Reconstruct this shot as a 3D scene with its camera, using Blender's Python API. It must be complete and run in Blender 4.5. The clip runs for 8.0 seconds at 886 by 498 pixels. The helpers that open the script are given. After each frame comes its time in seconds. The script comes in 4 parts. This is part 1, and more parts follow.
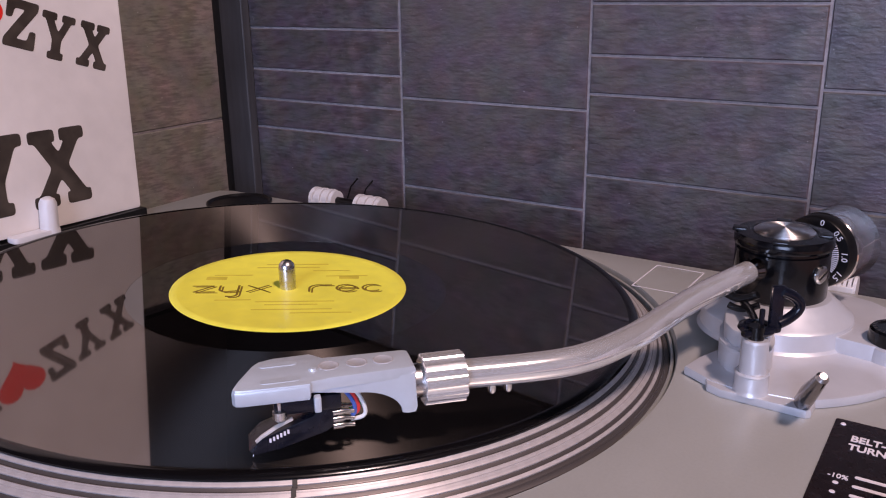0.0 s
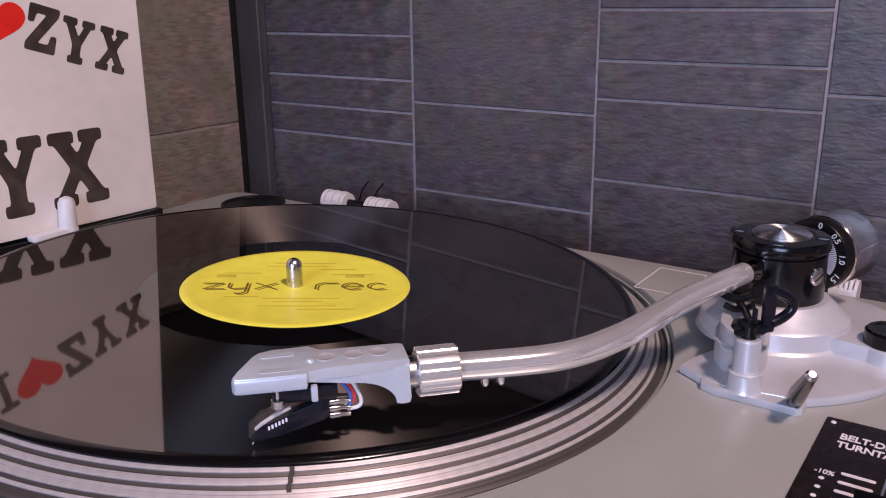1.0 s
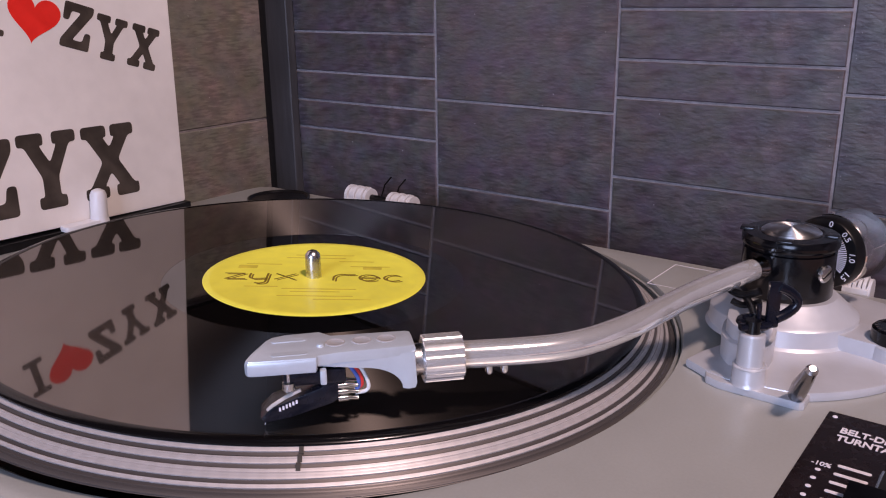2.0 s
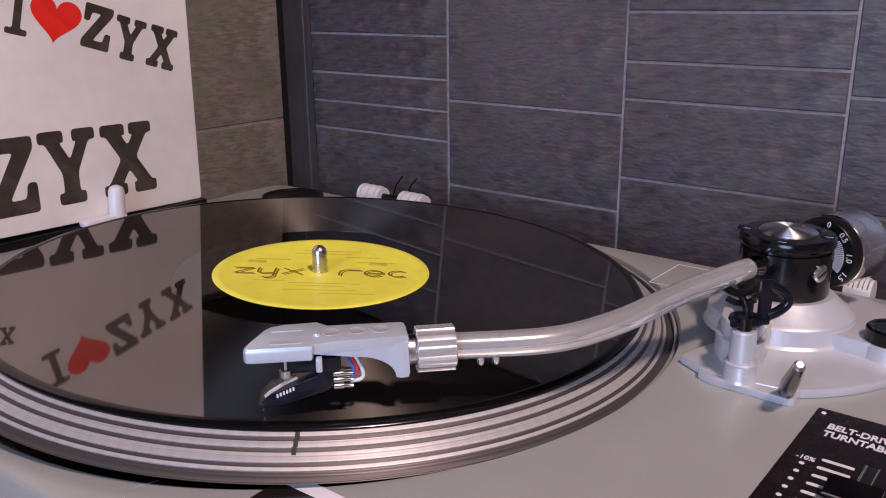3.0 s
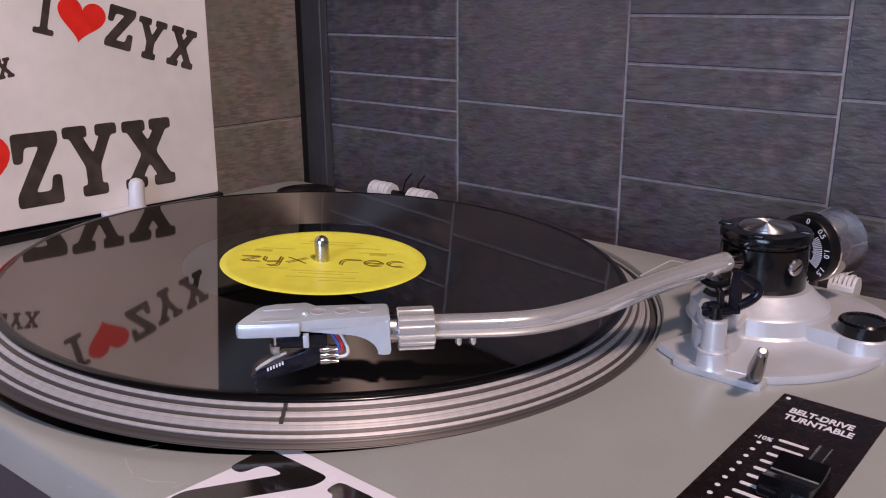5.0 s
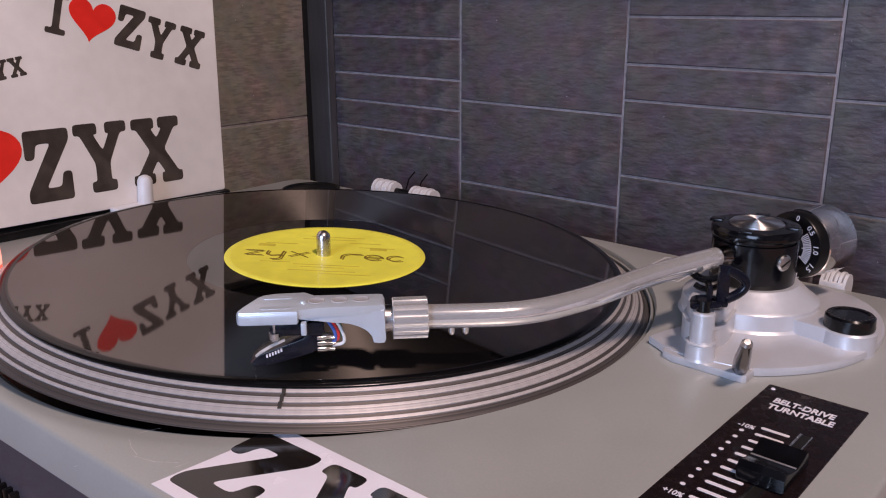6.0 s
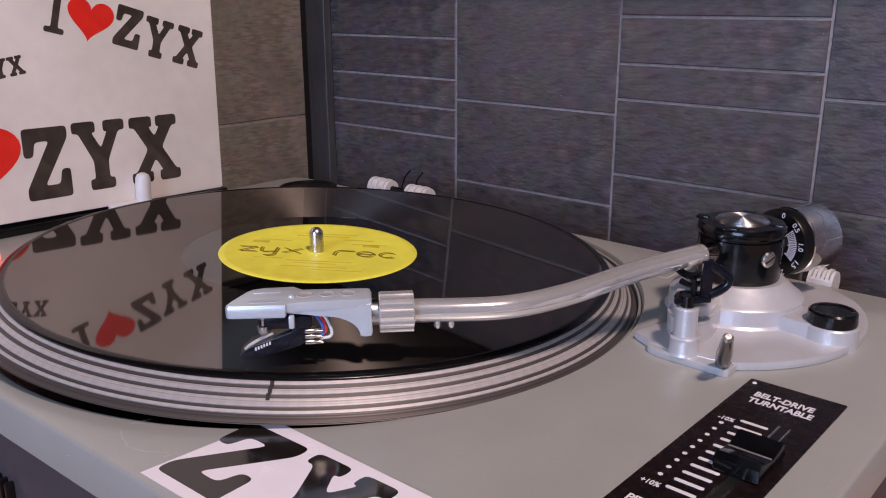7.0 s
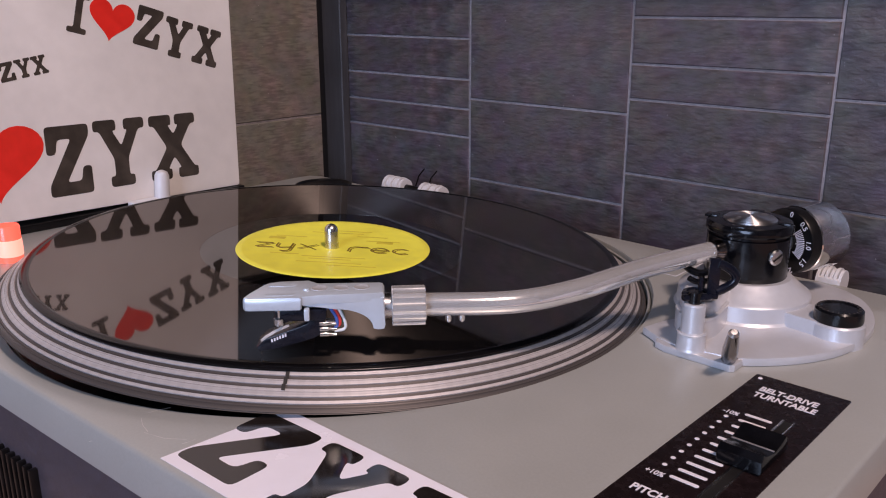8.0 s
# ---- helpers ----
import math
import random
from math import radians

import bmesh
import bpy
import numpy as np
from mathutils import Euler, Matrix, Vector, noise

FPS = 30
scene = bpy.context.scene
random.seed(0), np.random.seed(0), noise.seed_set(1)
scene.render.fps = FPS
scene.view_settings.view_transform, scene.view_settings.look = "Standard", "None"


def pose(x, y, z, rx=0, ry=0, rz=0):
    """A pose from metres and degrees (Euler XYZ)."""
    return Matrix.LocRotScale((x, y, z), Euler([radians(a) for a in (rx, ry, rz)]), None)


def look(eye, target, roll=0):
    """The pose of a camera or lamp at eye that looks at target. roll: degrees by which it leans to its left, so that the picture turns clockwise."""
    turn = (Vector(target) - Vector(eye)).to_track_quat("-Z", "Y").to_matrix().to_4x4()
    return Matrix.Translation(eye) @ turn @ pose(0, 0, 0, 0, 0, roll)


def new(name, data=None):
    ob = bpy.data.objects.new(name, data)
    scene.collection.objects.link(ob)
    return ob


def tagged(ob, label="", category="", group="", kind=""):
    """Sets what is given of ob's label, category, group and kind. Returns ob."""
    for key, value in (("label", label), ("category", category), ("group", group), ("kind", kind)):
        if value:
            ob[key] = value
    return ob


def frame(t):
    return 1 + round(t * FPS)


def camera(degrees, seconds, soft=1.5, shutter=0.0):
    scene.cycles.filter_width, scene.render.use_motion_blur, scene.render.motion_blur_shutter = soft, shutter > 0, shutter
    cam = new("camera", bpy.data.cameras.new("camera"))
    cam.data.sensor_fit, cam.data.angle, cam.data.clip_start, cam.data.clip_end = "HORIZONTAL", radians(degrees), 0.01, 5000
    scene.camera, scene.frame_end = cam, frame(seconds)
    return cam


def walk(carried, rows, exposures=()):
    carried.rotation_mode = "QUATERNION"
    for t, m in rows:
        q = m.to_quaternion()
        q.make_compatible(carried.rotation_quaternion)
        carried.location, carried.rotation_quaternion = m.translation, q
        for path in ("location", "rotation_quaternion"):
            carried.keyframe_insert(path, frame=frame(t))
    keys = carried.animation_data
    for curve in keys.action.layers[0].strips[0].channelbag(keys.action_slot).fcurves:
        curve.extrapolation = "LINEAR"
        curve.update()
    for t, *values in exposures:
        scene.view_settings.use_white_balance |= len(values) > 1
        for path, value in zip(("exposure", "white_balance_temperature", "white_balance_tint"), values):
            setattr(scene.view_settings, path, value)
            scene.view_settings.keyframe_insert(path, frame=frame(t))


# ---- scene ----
cam = camera(55.44, 8.0, soft=1.1)
PATH = [
    (0, (0.2495, -0.2535, 0.1266), (-0.0136, 0.1445, -0.0230), -0.78),
    (0.5, (0.2560, -0.2541, 0.1263), (-0.0128, 0.1411, -0.0207), -0.84),
    (1, (0.2605, -0.2564, 0.1261), (-0.0132, 0.1358, -0.0197), -0.75),
    (1.5, (0.2643, -0.2570, 0.1267), (-0.0153, 0.1307, -0.0200), -0.73),
    (2, (0.2720, -0.2596, 0.1266), (-0.0166, 0.1216, -0.0199), -0.67),
    (3.5, (0.2912, -0.2611, 0.1264), (-0.0125, 0.1089, -0.0179), -0.51),
    (4, (0.2987, -0.2618, 0.1260), (-0.0094, 0.1048, -0.0178), -0.43),
    (4.5, (0.3040, -0.2636, 0.1269), (-0.0065, 0.1009, -0.0171), -0.37),
    (6, (0.3207, -0.2702, 0.1264), (0.0031, 0.0888, -0.0160), -0.23),
    (6.5, (0.3248, -0.2713, 0.1260), (0.0066, 0.0871, -0.0164), -0.11),
    (7, (0.3294, -0.2702, 0.1264), (0.0101, 0.0872, -0.0161), -0.20),
    (7.5, (0.3321, -0.2740, 0.1266), (0.0108, 0.0816, -0.0160), -0.16),
    (8, (0.3355, -0.2752, 0.1270), (0.0097, 0.0764, -0.0155), -0.17),
]
walk(cam, [(t, look(eye, target, roll)) for t, eye, target, roll in PATH],
     exposures=[(0.0, 0.09, 6600, 20), (2.0, 0.06, 6620, 18), (4.5, 0.01, 6640, 12), (8.0, -0.02, 6650, 11.5)])

# ---- light: a ceiling lamp, and daylight through the window behind the camera ----
scene.view_settings.exposure = 0.0
world = bpy.data.worlds.new("room_world")
scene.world = world
world.use_nodes = True
world.node_tree.nodes["Background"].inputs[0].default_value = (0.5, 0.55, 0.65, 1)
world.node_tree.nodes["Background"].inputs[1].default_value = 0.05


def area_lamp(name, eye, target, width, height, watts, colour):
    data = bpy.data.lights.new(name, "AREA")
    data.shape, data.size, data.size_y = "RECTANGLE", width, height
    data.energy, data.color = watts, colour
    ob = new(name, data)
    ob.matrix_world = look(eye, target)
    return ob


area_lamp("ceiling_lamp_light", (0.98, -0.34, 1.50), (0.98, -0.34, 0.0), 0.17, 0.17, 30, (1.0, 0.775, 0.715))
area_lamp("window_light", (0.75, -2.38, 0.62), (0.3, 0.0, 0.2), 1.1, 1.1, 48, (0.51, 0.66, 1.0))

# ---- materials ----


def mat(name, colour, rough=0.5, metal=0.0, vary=0.15, scale=60.0, bump=0.0, bump_scale=400.0, stretch=(1, 1, 1),
        coat=0.0, ior=1.5, rough_vary=0.08, specks=0.0, random_tint=0.0, stain=0.0, stain_scale=14.0, streak=0.0, hue=0.0):
    """A surface with grain (scale), larger stains (stain_scale), uneven gloss and fine relief, in metres of the object."""
    m = bpy.data.materials.new(name)
    m.use_nodes = True
    nodes, links = m.node_tree.nodes, m.node_tree.links
    b = nodes["Principled BSDF"]
    b.inputs["Metallic"].default_value = metal
    b.inputs["IOR"].default_value = ior
    b.inputs["Coat Weight"].default_value = coat
    b.inputs["Coat Roughness"].default_value = 0.12
    co = nodes.new("ShaderNodeTexCoord")
    mp = nodes.new("ShaderNodeMapping")
    mp.inputs["Scale"].default_value = stretch
    links.new(co.outputs["Object"], mp.inputs["Vector"])
    n1 = nodes.new("ShaderNodeTexNoise")
    n1.inputs["Scale"].default_value, n1.inputs["Detail"].default_value = scale, 6
    links.new(mp.outputs[0], n1.inputs["Vector"])
    r1 = nodes.new("ShaderNodeMapRange")
    r1.inputs[1].default_value, r1.inputs[2].default_value = 0.3, 0.7
    r1.inputs[3].default_value, r1.inputs[4].default_value = 1 - vary, 1 + vary
    links.new(n1.outputs["Fac"], r1.inputs[0])
    factor = r1.outputs[0]

    def times(a, bsock):
        k = nodes.new("ShaderNodeMath")
        k.operation = "MULTIPLY"
        links.new(a, k.inputs[0])
        links.new(bsock, k.inputs[1])
        return k.outputs[0]

    if stain:
        n2 = nodes.new("ShaderNodeTexNoise")
        n2.inputs["Scale"].default_value, n2.inputs["Detail"].default_value = stain_scale, 4
        links.new(co.outputs["Object"], n2.inputs["Vector"])
        r2 = nodes.new("ShaderNodeMapRange")
        r2.inputs[1].default_value, r2.inputs[2].default_value = 0.35, 0.65
        r2.inputs[3].default_value, r2.inputs[4].default_value = 1 - stain, 1 + stain * 0.6
        links.new(n2.outputs["Fac"], r2.inputs[0])
        factor = times(factor, r2.outputs[0])
    if streak:
        # short dark scratches along the courses, in patches
        ms = nodes.new("ShaderNodeMapping")
        ms.inputs["Scale"].default_value = (0.20, 0.20, 1.4)
        links.new(co.outputs["Object"], ms.inputs["Vector"])
        n4 = nodes.new("ShaderNodeTexNoise")
        n4.inputs["Scale"].default_value, n4.inputs["Detail"].default_value = 420, 3
        links.new(ms.outputs[0], n4.inputs["Vector"])
        n5 = nodes.new("ShaderNodeTexNoise")
        n5.inputs["Scale"].default_value, n5.inputs["Detail"].default_value = 34, 3
        links.new(co.outputs["Object"], n5.inputs["Vector"])
        both = nodes.new("ShaderNodeMath")
        both.operation = "ADD"
        links.new(n4.outputs["Fac"], both.inputs[0])
        links.new(n5.outputs["Fac"], both.inputs[1])
        r4 = nodes.new("ShaderNodeMapRange")
        r4.inputs[1].default_value, r4.inputs[2].default_value = 0.98, 1.16
        r4.inputs[3].default_value, r4.inputs[4].default_value = 1.0, 1 - streak
        links.new(both.outputs[0], r4.inputs[0])
        factor = times(factor, r4.outputs[0])
    if random_tint:
        oi = nodes.new("ShaderNodeObjectInfo")
        r3 = nodes.new("ShaderNodeMapRange")
        r3.inputs[3].default_value, r3.inputs[4].default_value = 1 - random_tint, 1 + random_tint
        links.new(oi.outputs["Random"], r3.inputs[0])
        factor = times(factor, r3.outputs[0])
    mul = nodes.new("ShaderNodeVectorMath")
    mul.operation = "SCALE"
    mul.inputs[0].default_value = colour
    links.new(factor, mul.inputs["Scale"])
    colour_out = mul.outputs[0]
    if hue:
        n6 = nodes.new("ShaderNodeTexNoise")
        n6.inputs["Scale"].default_value, n6.inputs["Detail"].default_value = 48, 3
        links.new(co.outputs["Object"], n6.inputs["Vector"])
        off = nodes.new("ShaderNodeVectorMath")
        off.operation = "SUBTRACT"
        off.inputs[1].default_value = (0.5, 0.5, 0.5)
        links.new(n6.outputs["Color"], off.inputs[0])
        amp = nodes.new("ShaderNodeVectorMath")
        amp.operation = "MULTIPLY_ADD"
        amp.inputs[1].default_value = (hue, hue, hue)
        amp.inputs[2].default_value = (1, 1, 1)
        links.new(off.outputs[0], amp.inputs[0])
        tint = nodes.new("ShaderNodeVectorMath")
        tint.operation = "MULTIPLY"
        links.new(colour_out, tint.inputs[0])
        links.new(amp.outputs[0], tint.inputs[1])
        colour_out = tint.outputs[0]
    if specks:
        ns = nodes.new("ShaderNodeTexNoise")
        ns.inputs["Scale"].default_value, ns.inputs["Detail"].default_value = 620, 0
        links.new(co.outputs["Object"], ns.inputs["Vector"])
        rs = nodes.new("ShaderNodeMapRange")
        rs.inputs[1].default_value, rs.inputs[2].default_value = 0.845, 0.90
        rs.inputs[3].default_value, rs.inputs[4].default_value = 0.0, specks
        links.new(ns.outputs["Fac"], rs.inputs[0])
        ad = nodes.new("ShaderNodeVectorMath")
        ad.operation = "ADD"
        links.new(colour_out, ad.inputs[0])
        links.new(rs.outputs[0], ad.inputs[1])
        colour_out = ad.outputs[0]
    links.new(colour_out, b.inputs["Base Color"])
    rr = nodes.new("ShaderNodeMapRange")
    rr.inputs[1].default_value, rr.inputs[2].default_value = 0.3, 0.7
    rr.inputs[3].default_value, rr.inputs[4].default_value = max(0.02, rough - rough_vary), rough + rough_vary
    links.new(n1.outputs["Fac"], rr.inputs[0])
    links.new(rr.outputs[0], b.inputs["Roughness"])
    if bump:
        n3 = nodes.new("ShaderNodeTexNoise")
        n3.inputs["Scale"].default_value, n3.inputs["Detail"].default_value = bump_scale, 4
        links.new(mp.outputs[0], n3.inputs["Vector"])
        bp = nodes.new("ShaderNodeBump")
        bp.inputs["Strength"].default_value, bp.inputs["Distance"].default_value = bump, 0.001
        links.new(n3.outputs["Fac"], bp.inputs["Height"])
        links.new(bp.outputs[0], b.inputs["Normal"])
    return m


def ring_mat(name, colour, rough, ior, rings, strength, metal=0.0, teeth=0, tooth_vary=0.0, aniso=0.0, sheen=(1, 1, 1), haze=0.0):
    """Concentric grooves round the object's own z axis; teeth: light and dark cells round the circle."""
    m = bpy.data.materials.new(name)
    m.use_nodes = True
    nodes, links = m.node_tree.nodes, m.node_tree.links
    b = nodes["Principled BSDF"]
    b.inputs["Base Color"].default_value = (*colour, 1)
    b.inputs["Roughness"].default_value = rough
    b.inputs["IOR"].default_value = ior
    b.inputs["Metallic"].default_value = metal
    b.inputs["Specular Tint"].default_value = (*sheen, 1)
    if aniso:
        # grooves run round the axis, so gloss spreads along the radius
        b.inputs["Anisotropic"].default_value = aniso
        b.inputs["Anisotropic Rotation"].default_value = 0.25
        tg = nodes.new("ShaderNodeTangent")
        tg.direction_type, tg.axis = "RADIAL", "Z"
        links.new(tg.outputs[0], b.inputs["Tangent"])
    co = nodes.new("ShaderNodeTexCoord")
    sep = nodes.new("ShaderNodeSeparateXYZ")
    links.new(co.outputs["Object"], sep.inputs[0])
    cmb = nodes.new("ShaderNodeCombineXYZ")
    links.new(sep.outputs[0], cmb.inputs[0])
    links.new(sep.outputs[1], cmb.inputs[1])
    ln = nodes.new("ShaderNodeVectorMath")
    ln.operation = "LENGTH"
    links.new(cmb.outputs[0], ln.inputs[0])
    n = nodes.new("ShaderNodeTexNoise")
    n.noise_dimensions = "1D"
    n.inputs["Scale"].default_value, n.inputs["Detail"].default_value = rings, 5
    links.new(ln.outputs["Value"], n.inputs["W"])
    bp = nodes.new("ShaderNodeBump")
    bp.inputs["Strength"].default_value, bp.inputs["Distance"].default_value = strength, 0.0004
    links.new(n.outputs["Fac"], bp.inputs["Height"])
    links.new(bp.outputs[0], b.inputs["Normal"])
    rr = nodes.new("ShaderNodeMapRange")
    rr.inputs[1].default_value, rr.inputs[2].default_value = 0.35, 0.65
    rr.inputs[3].default_value, rr.inputs[4].default_value = rough * 0.7, rough * 1.4
    links.new(n.outputs["Fac"], rr.inputs[0])
    links.new(rr.outputs[0], b.inputs["Roughness"])
    if teeth:
        at = nodes.new("ShaderNodeMath")
        at.operation = "ARCTAN2"
        links.new(sep.outputs[1], at.inputs[0])
        links.new(sep.outputs[0], at.inputs[1])
        mu = nodes.new("ShaderNodeMath")
        mu.operation = "MULTIPLY"
        mu.inputs[1].default_value = teeth
        links.new(at.outputs[0], mu.inputs[0])
        si = nodes.new("ShaderNodeMath")
        si.operation = "SINE"
        links.new(mu.outputs[0], si.inputs[0])
        mr = nodes.new("ShaderNodeMapRange")
        mr.inputs[1].default_value, mr.inputs[2].default_value = -0.4, 0.4
        mr.inputs[3].default_value, mr.inputs[4].default_value = 1 - tooth_vary, 1
        links.new(si.outputs[0], mr.inputs[0])
        sc = nodes.new("ShaderNodeVectorMath")
        sc.operation = "SCALE"
        sc.inputs[0].default_value = colour
        links.new(mr.outputs[0], sc.inputs["Scale"])
        links.new(sc.outputs[0], b.inputs["Base Color"])
    if haze:
        # the groove walls scatter a share of the gloss along the radius
        wide = nodes.new("ShaderNodeBsdfPrincipled")
        wide.inputs["Base Color"].default_value = (*colour, 1)
        wide.inputs["Roughness"].default_value = 0.45
        wide.inputs["IOR"].default_value = ior
        wide.inputs["Specular Tint"].default_value = (*sheen, 1)
        wide.inputs["Anisotropic"].default_value = 1.0
        wide.inputs["Anisotropic Rotation"].default_value = 0.25
        tw = nodes.new("ShaderNodeTangent")
        tw.direction_type, tw.axis = "RADIAL", "Z"
        links.new(tw.outputs[0], wide.inputs["Tangent"])
        blend = nodes.new("ShaderNodeMixShader")
        blend.inputs[0].default_value = haze
        links.new(b.outputs[0], blend.inputs[1])
        links.new(wide.outputs[0], blend.inputs[2])
        links.new(blend.outputs[0], nodes["Material Output"].inputs["Surface"])
    return m


def glow(name, colour, strength):
    m = bpy.data.materials.new(name)
    m.use_nodes = True
    b = m.node_tree.nodes["Principled BSDF"]
    b.inputs["Base Color"].default_value = (*colour, 1)
    b.inputs["Emission Color"].default_value = (*colour, 1)
    b.inputs["Emission Strength"].default_value = strength
    b.inputs["Roughness"].default_value = 0.2
    return m


TILE = mat("slate_tile", (0.082, 0.068, 0.0735), 0.42, ior=1.75, vary=0.20, scale=170, bump=0.32, bump_scale=380, stretch=(0.62, 0.62, 1.4),
           random_tint=0.09, stain=0.26, stain_scale=30, rough_vary=0.12, specks=0.4, streak=0.34, hue=0.80)
# browner slate, base colour lifted for the light on the west wall
LITBROWNTILE = mat("lit_brown_slate_tile", (0.236, 0.212, 0.190), 0.55, vary=0.15, scale=190, bump=0.32, bump_scale=380, stretch=(0.62, 0.62, 1.4),
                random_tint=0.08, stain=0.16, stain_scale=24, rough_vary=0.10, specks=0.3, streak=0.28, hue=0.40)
DARKPANEL = mat("unseen_dark_panel", (0.008, 0.0065, 0.0065), 0.85, ior=1.15, vary=0.15, scale=40, bump=0.2, bump_scale=300)
GROUT = mat("grout", (0.250, 0.226, 0.236), 0.85, vary=0.2, scale=200, bump=0.3, bump_scale=900, stain=0.25)
TRIM = mat("corner_trim", (0.052, 0.051, 0.056), 0.45, vary=0.25, scale=30, stretch=(8, 8, 0.6), bump=0.1, stain=0.2)
SEAL = mat("dark_sealant", (0.012, 0.011, 0.012), 0.6, vary=0.3, scale=120, bump=0.2)
PLASTER = mat("plaster", (0.17, 0.155, 0.15), 0.85, vary=0.06, scale=8, bump=0.2, bump_scale=160, stain=0.06, stain_scale=2)
FLOORMAT = mat("floor_wood", (0.24, 0.16, 0.10), 0.4, vary=0.3, scale=9, stretch=(1, 12, 1), bump=0.1)
OAK = mat("table_wood", (0.36, 0.24, 0.19), 0.45, vary=0.25, scale=20, stretch=(1, 14, 14), bump=0.15, bump_scale=120, stain=0.1)
DECK = mat("silver_paint", (0.396, 0.397, 0.374), 0.36, metal=0.25, vary=0.035, scale=900, bump=0.05, bump_scale=2600, stain=0.03, stain_scale=30, rough_vary=0.05)
SILVER = mat("satin_silver", (0.565, 0.565, 0.59), 0.36, metal=0.35, vary=0.02, scale=300, stain=0.03, stain_scale=60, rough_vary=0.04)
SHELLMAT = mat("shell_silver", (0.575, 0.635, 0.70), 0.33, metal=0.35, vary=0.03, scale=300, rough_vary=0.05)
CHROME = mat("chrome", (0.80, 0.79, 0.80), 0.12, metal=1.0, vary=0.03, scale=200, rough_vary=0.04)
TUBEMAT = mat("arm_chrome", (0.97, 0.94, 0.91), 0.13, metal=0.74, vary=0.02, scale=90, rough_vary=0.03, stain=0.03, stain_scale=60)
BRUSHED = mat("brushed_steel", (0.62, 0.60, 0.60), 0.28, metal=1.0, vary=0.08, scale=300, stretch=(1, 1, 1), rough_vary=0.08)
WEIGHT = mat("worn_steel", (0.86, 0.82, 0.79), 0.09, metal=1.0, vary=0.08, scale=90, rough_vary=0.05, stain=0.12, stain_scale=90)
BLACK = mat("gloss_black", (0.0035, 0.0035, 0.0045), 0.16, vary=0.3, scale=150, rough_vary=0.06, ior=1.42)
SATINBLACK = mat("satin_black", (0.004, 0.0037, 0.0042), 0.34, vary=0.3, scale=150, rough_vary=0.06, ior=1.38)
PANELBLACK = mat("panel_black", (0.0115, 0.0068, 0.0075), 0.26, ior=1.36, vary=0.25, scale=300, rough_vary=0.05, stain=0.2, stain_scale=60)
BASEMAT = mat("base_plastic", (0.066, 0.052, 0.062), 0.5, vary=0.15, scale=300, bump=0.12, bump_scale=1800)
NAVY = mat("dark_navy_plastic", (0.005, 0.006, 0.012), 0.25, ior=1.42, vary=0.2, scale=200)
INK = mat("black_print", (0.054, 0.041, 0.032), 0.50, ior=1.4, vary=0.25, scale=120, stain=0.2, stain_scale=40)
REDINK = mat("red_print", (0.80, 0.024, 0.014), 0.42, vary=0.06, scale=120, stain=0.05)
CARD = mat("white_card", (0.82, 0.765, 0.725), 0.40, vary=0.03, scale=90, bump=0.06, bump_scale=500, stain=0.07, stain_scale=11, rough_vary=0.1)
STICKERMAT = mat("white_vinyl_sticker", (0.80, 0.77, 0.84), 0.22, vary=0.02, scale=90)
STICKERINK = mat("sticker_black", (0.014, 0.011, 0.010), 0.10, vary=0.2, scale=60, rough_vary=0.04, ior=1.7)
WHITE = mat("white_plastic", (0.64, 0.625, 0.63), 0.35, vary=0.05, scale=120)
PRINT = mat("white_print", (0.72, 0.69, 0.74), 0.5, vary=0.08, scale=400)
YELLOW = mat("yellow_label", (0.88, 0.825, 0.085), 0.45, vary=0.04, scale=120, bump=0.04, stain=0.05, stain_scale=30)
LABELINK = mat("label_ink", (0.20, 0.13, 0.012), 0.5, vary=0.2, scale=120)
FAINTINK = mat("faint_label_ink", (0.66, 0.55, 0.050), 0.5, vary=0.15, scale=120)
VINYL = ring_mat("vinyl", (0.002, 0.0016, 0.0016), 0.034, 3.3, 700, 0.0004, aniso=0.40, sheen=(1.0, 0.89, 0.82), haze=0.20)
DEADWAX = ring_mat("dead_wax", (0.002, 0.0018, 0.002), 0.025, 2.7, 300, 0.0003)
VINYLEDGE = ring_mat("vinyl_edge", (0.004, 0.0035, 0.004), 0.16, 1.4, 900, 0.02)
RINGMAT = ring_mat("platter_ring", (0.52, 0.48, 0.47), 0.33, 1.5, 900, 0.1, metal=0.4, teeth=180, tooth_vary=0.06)
PLATTERMAT = ring_mat("platter_grey", (0.100, 0.087, 0.082), 0.38, 1.5, 900, 0.15, metal=0.5)
SPUN = ring_mat("spun_steel", (0.80, 0.78, 0.78), 0.40, 1.5, 2500, 0.02, metal=1.0, aniso=0.96)
SCRATCH = mat("scratched_paint", (0.50, 0.475, 0.46), 0.4, vary=0.2, scale=300)
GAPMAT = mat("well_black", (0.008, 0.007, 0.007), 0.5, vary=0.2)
DARKCHROME = mat("dark_chrome", (0.22, 0.20, 0.20), 0.12, metal=1.0, vary=0.1, scale=200)
GREYPRINTSHADE = mat("worn_grey_print_and_shade", (0.20, 0.19, 0.20), 0.5, vary=0.3, scale=300)
LAMP = glow("strobe_red", (1.0, 0.13, 0.085), 1.0)
LAMPCORE = glow("strobe_core", (1.0, 0.36, 0.28), 1.25)
SKYGLOW = glow("window_sky", (0.60, 0.72, 1.0), 1.0)
PINMETAL = mat("pin_metal", (0.72, 0.72, 0.70), 0.22, metal=1.0, vary=0.05)
WIRE_R = mat("red_wire", (0.62, 0.035, 0.03), 0.4)
WIRE_B = mat("blue_wire", (0.06, 0.12, 0.42), 0.4)
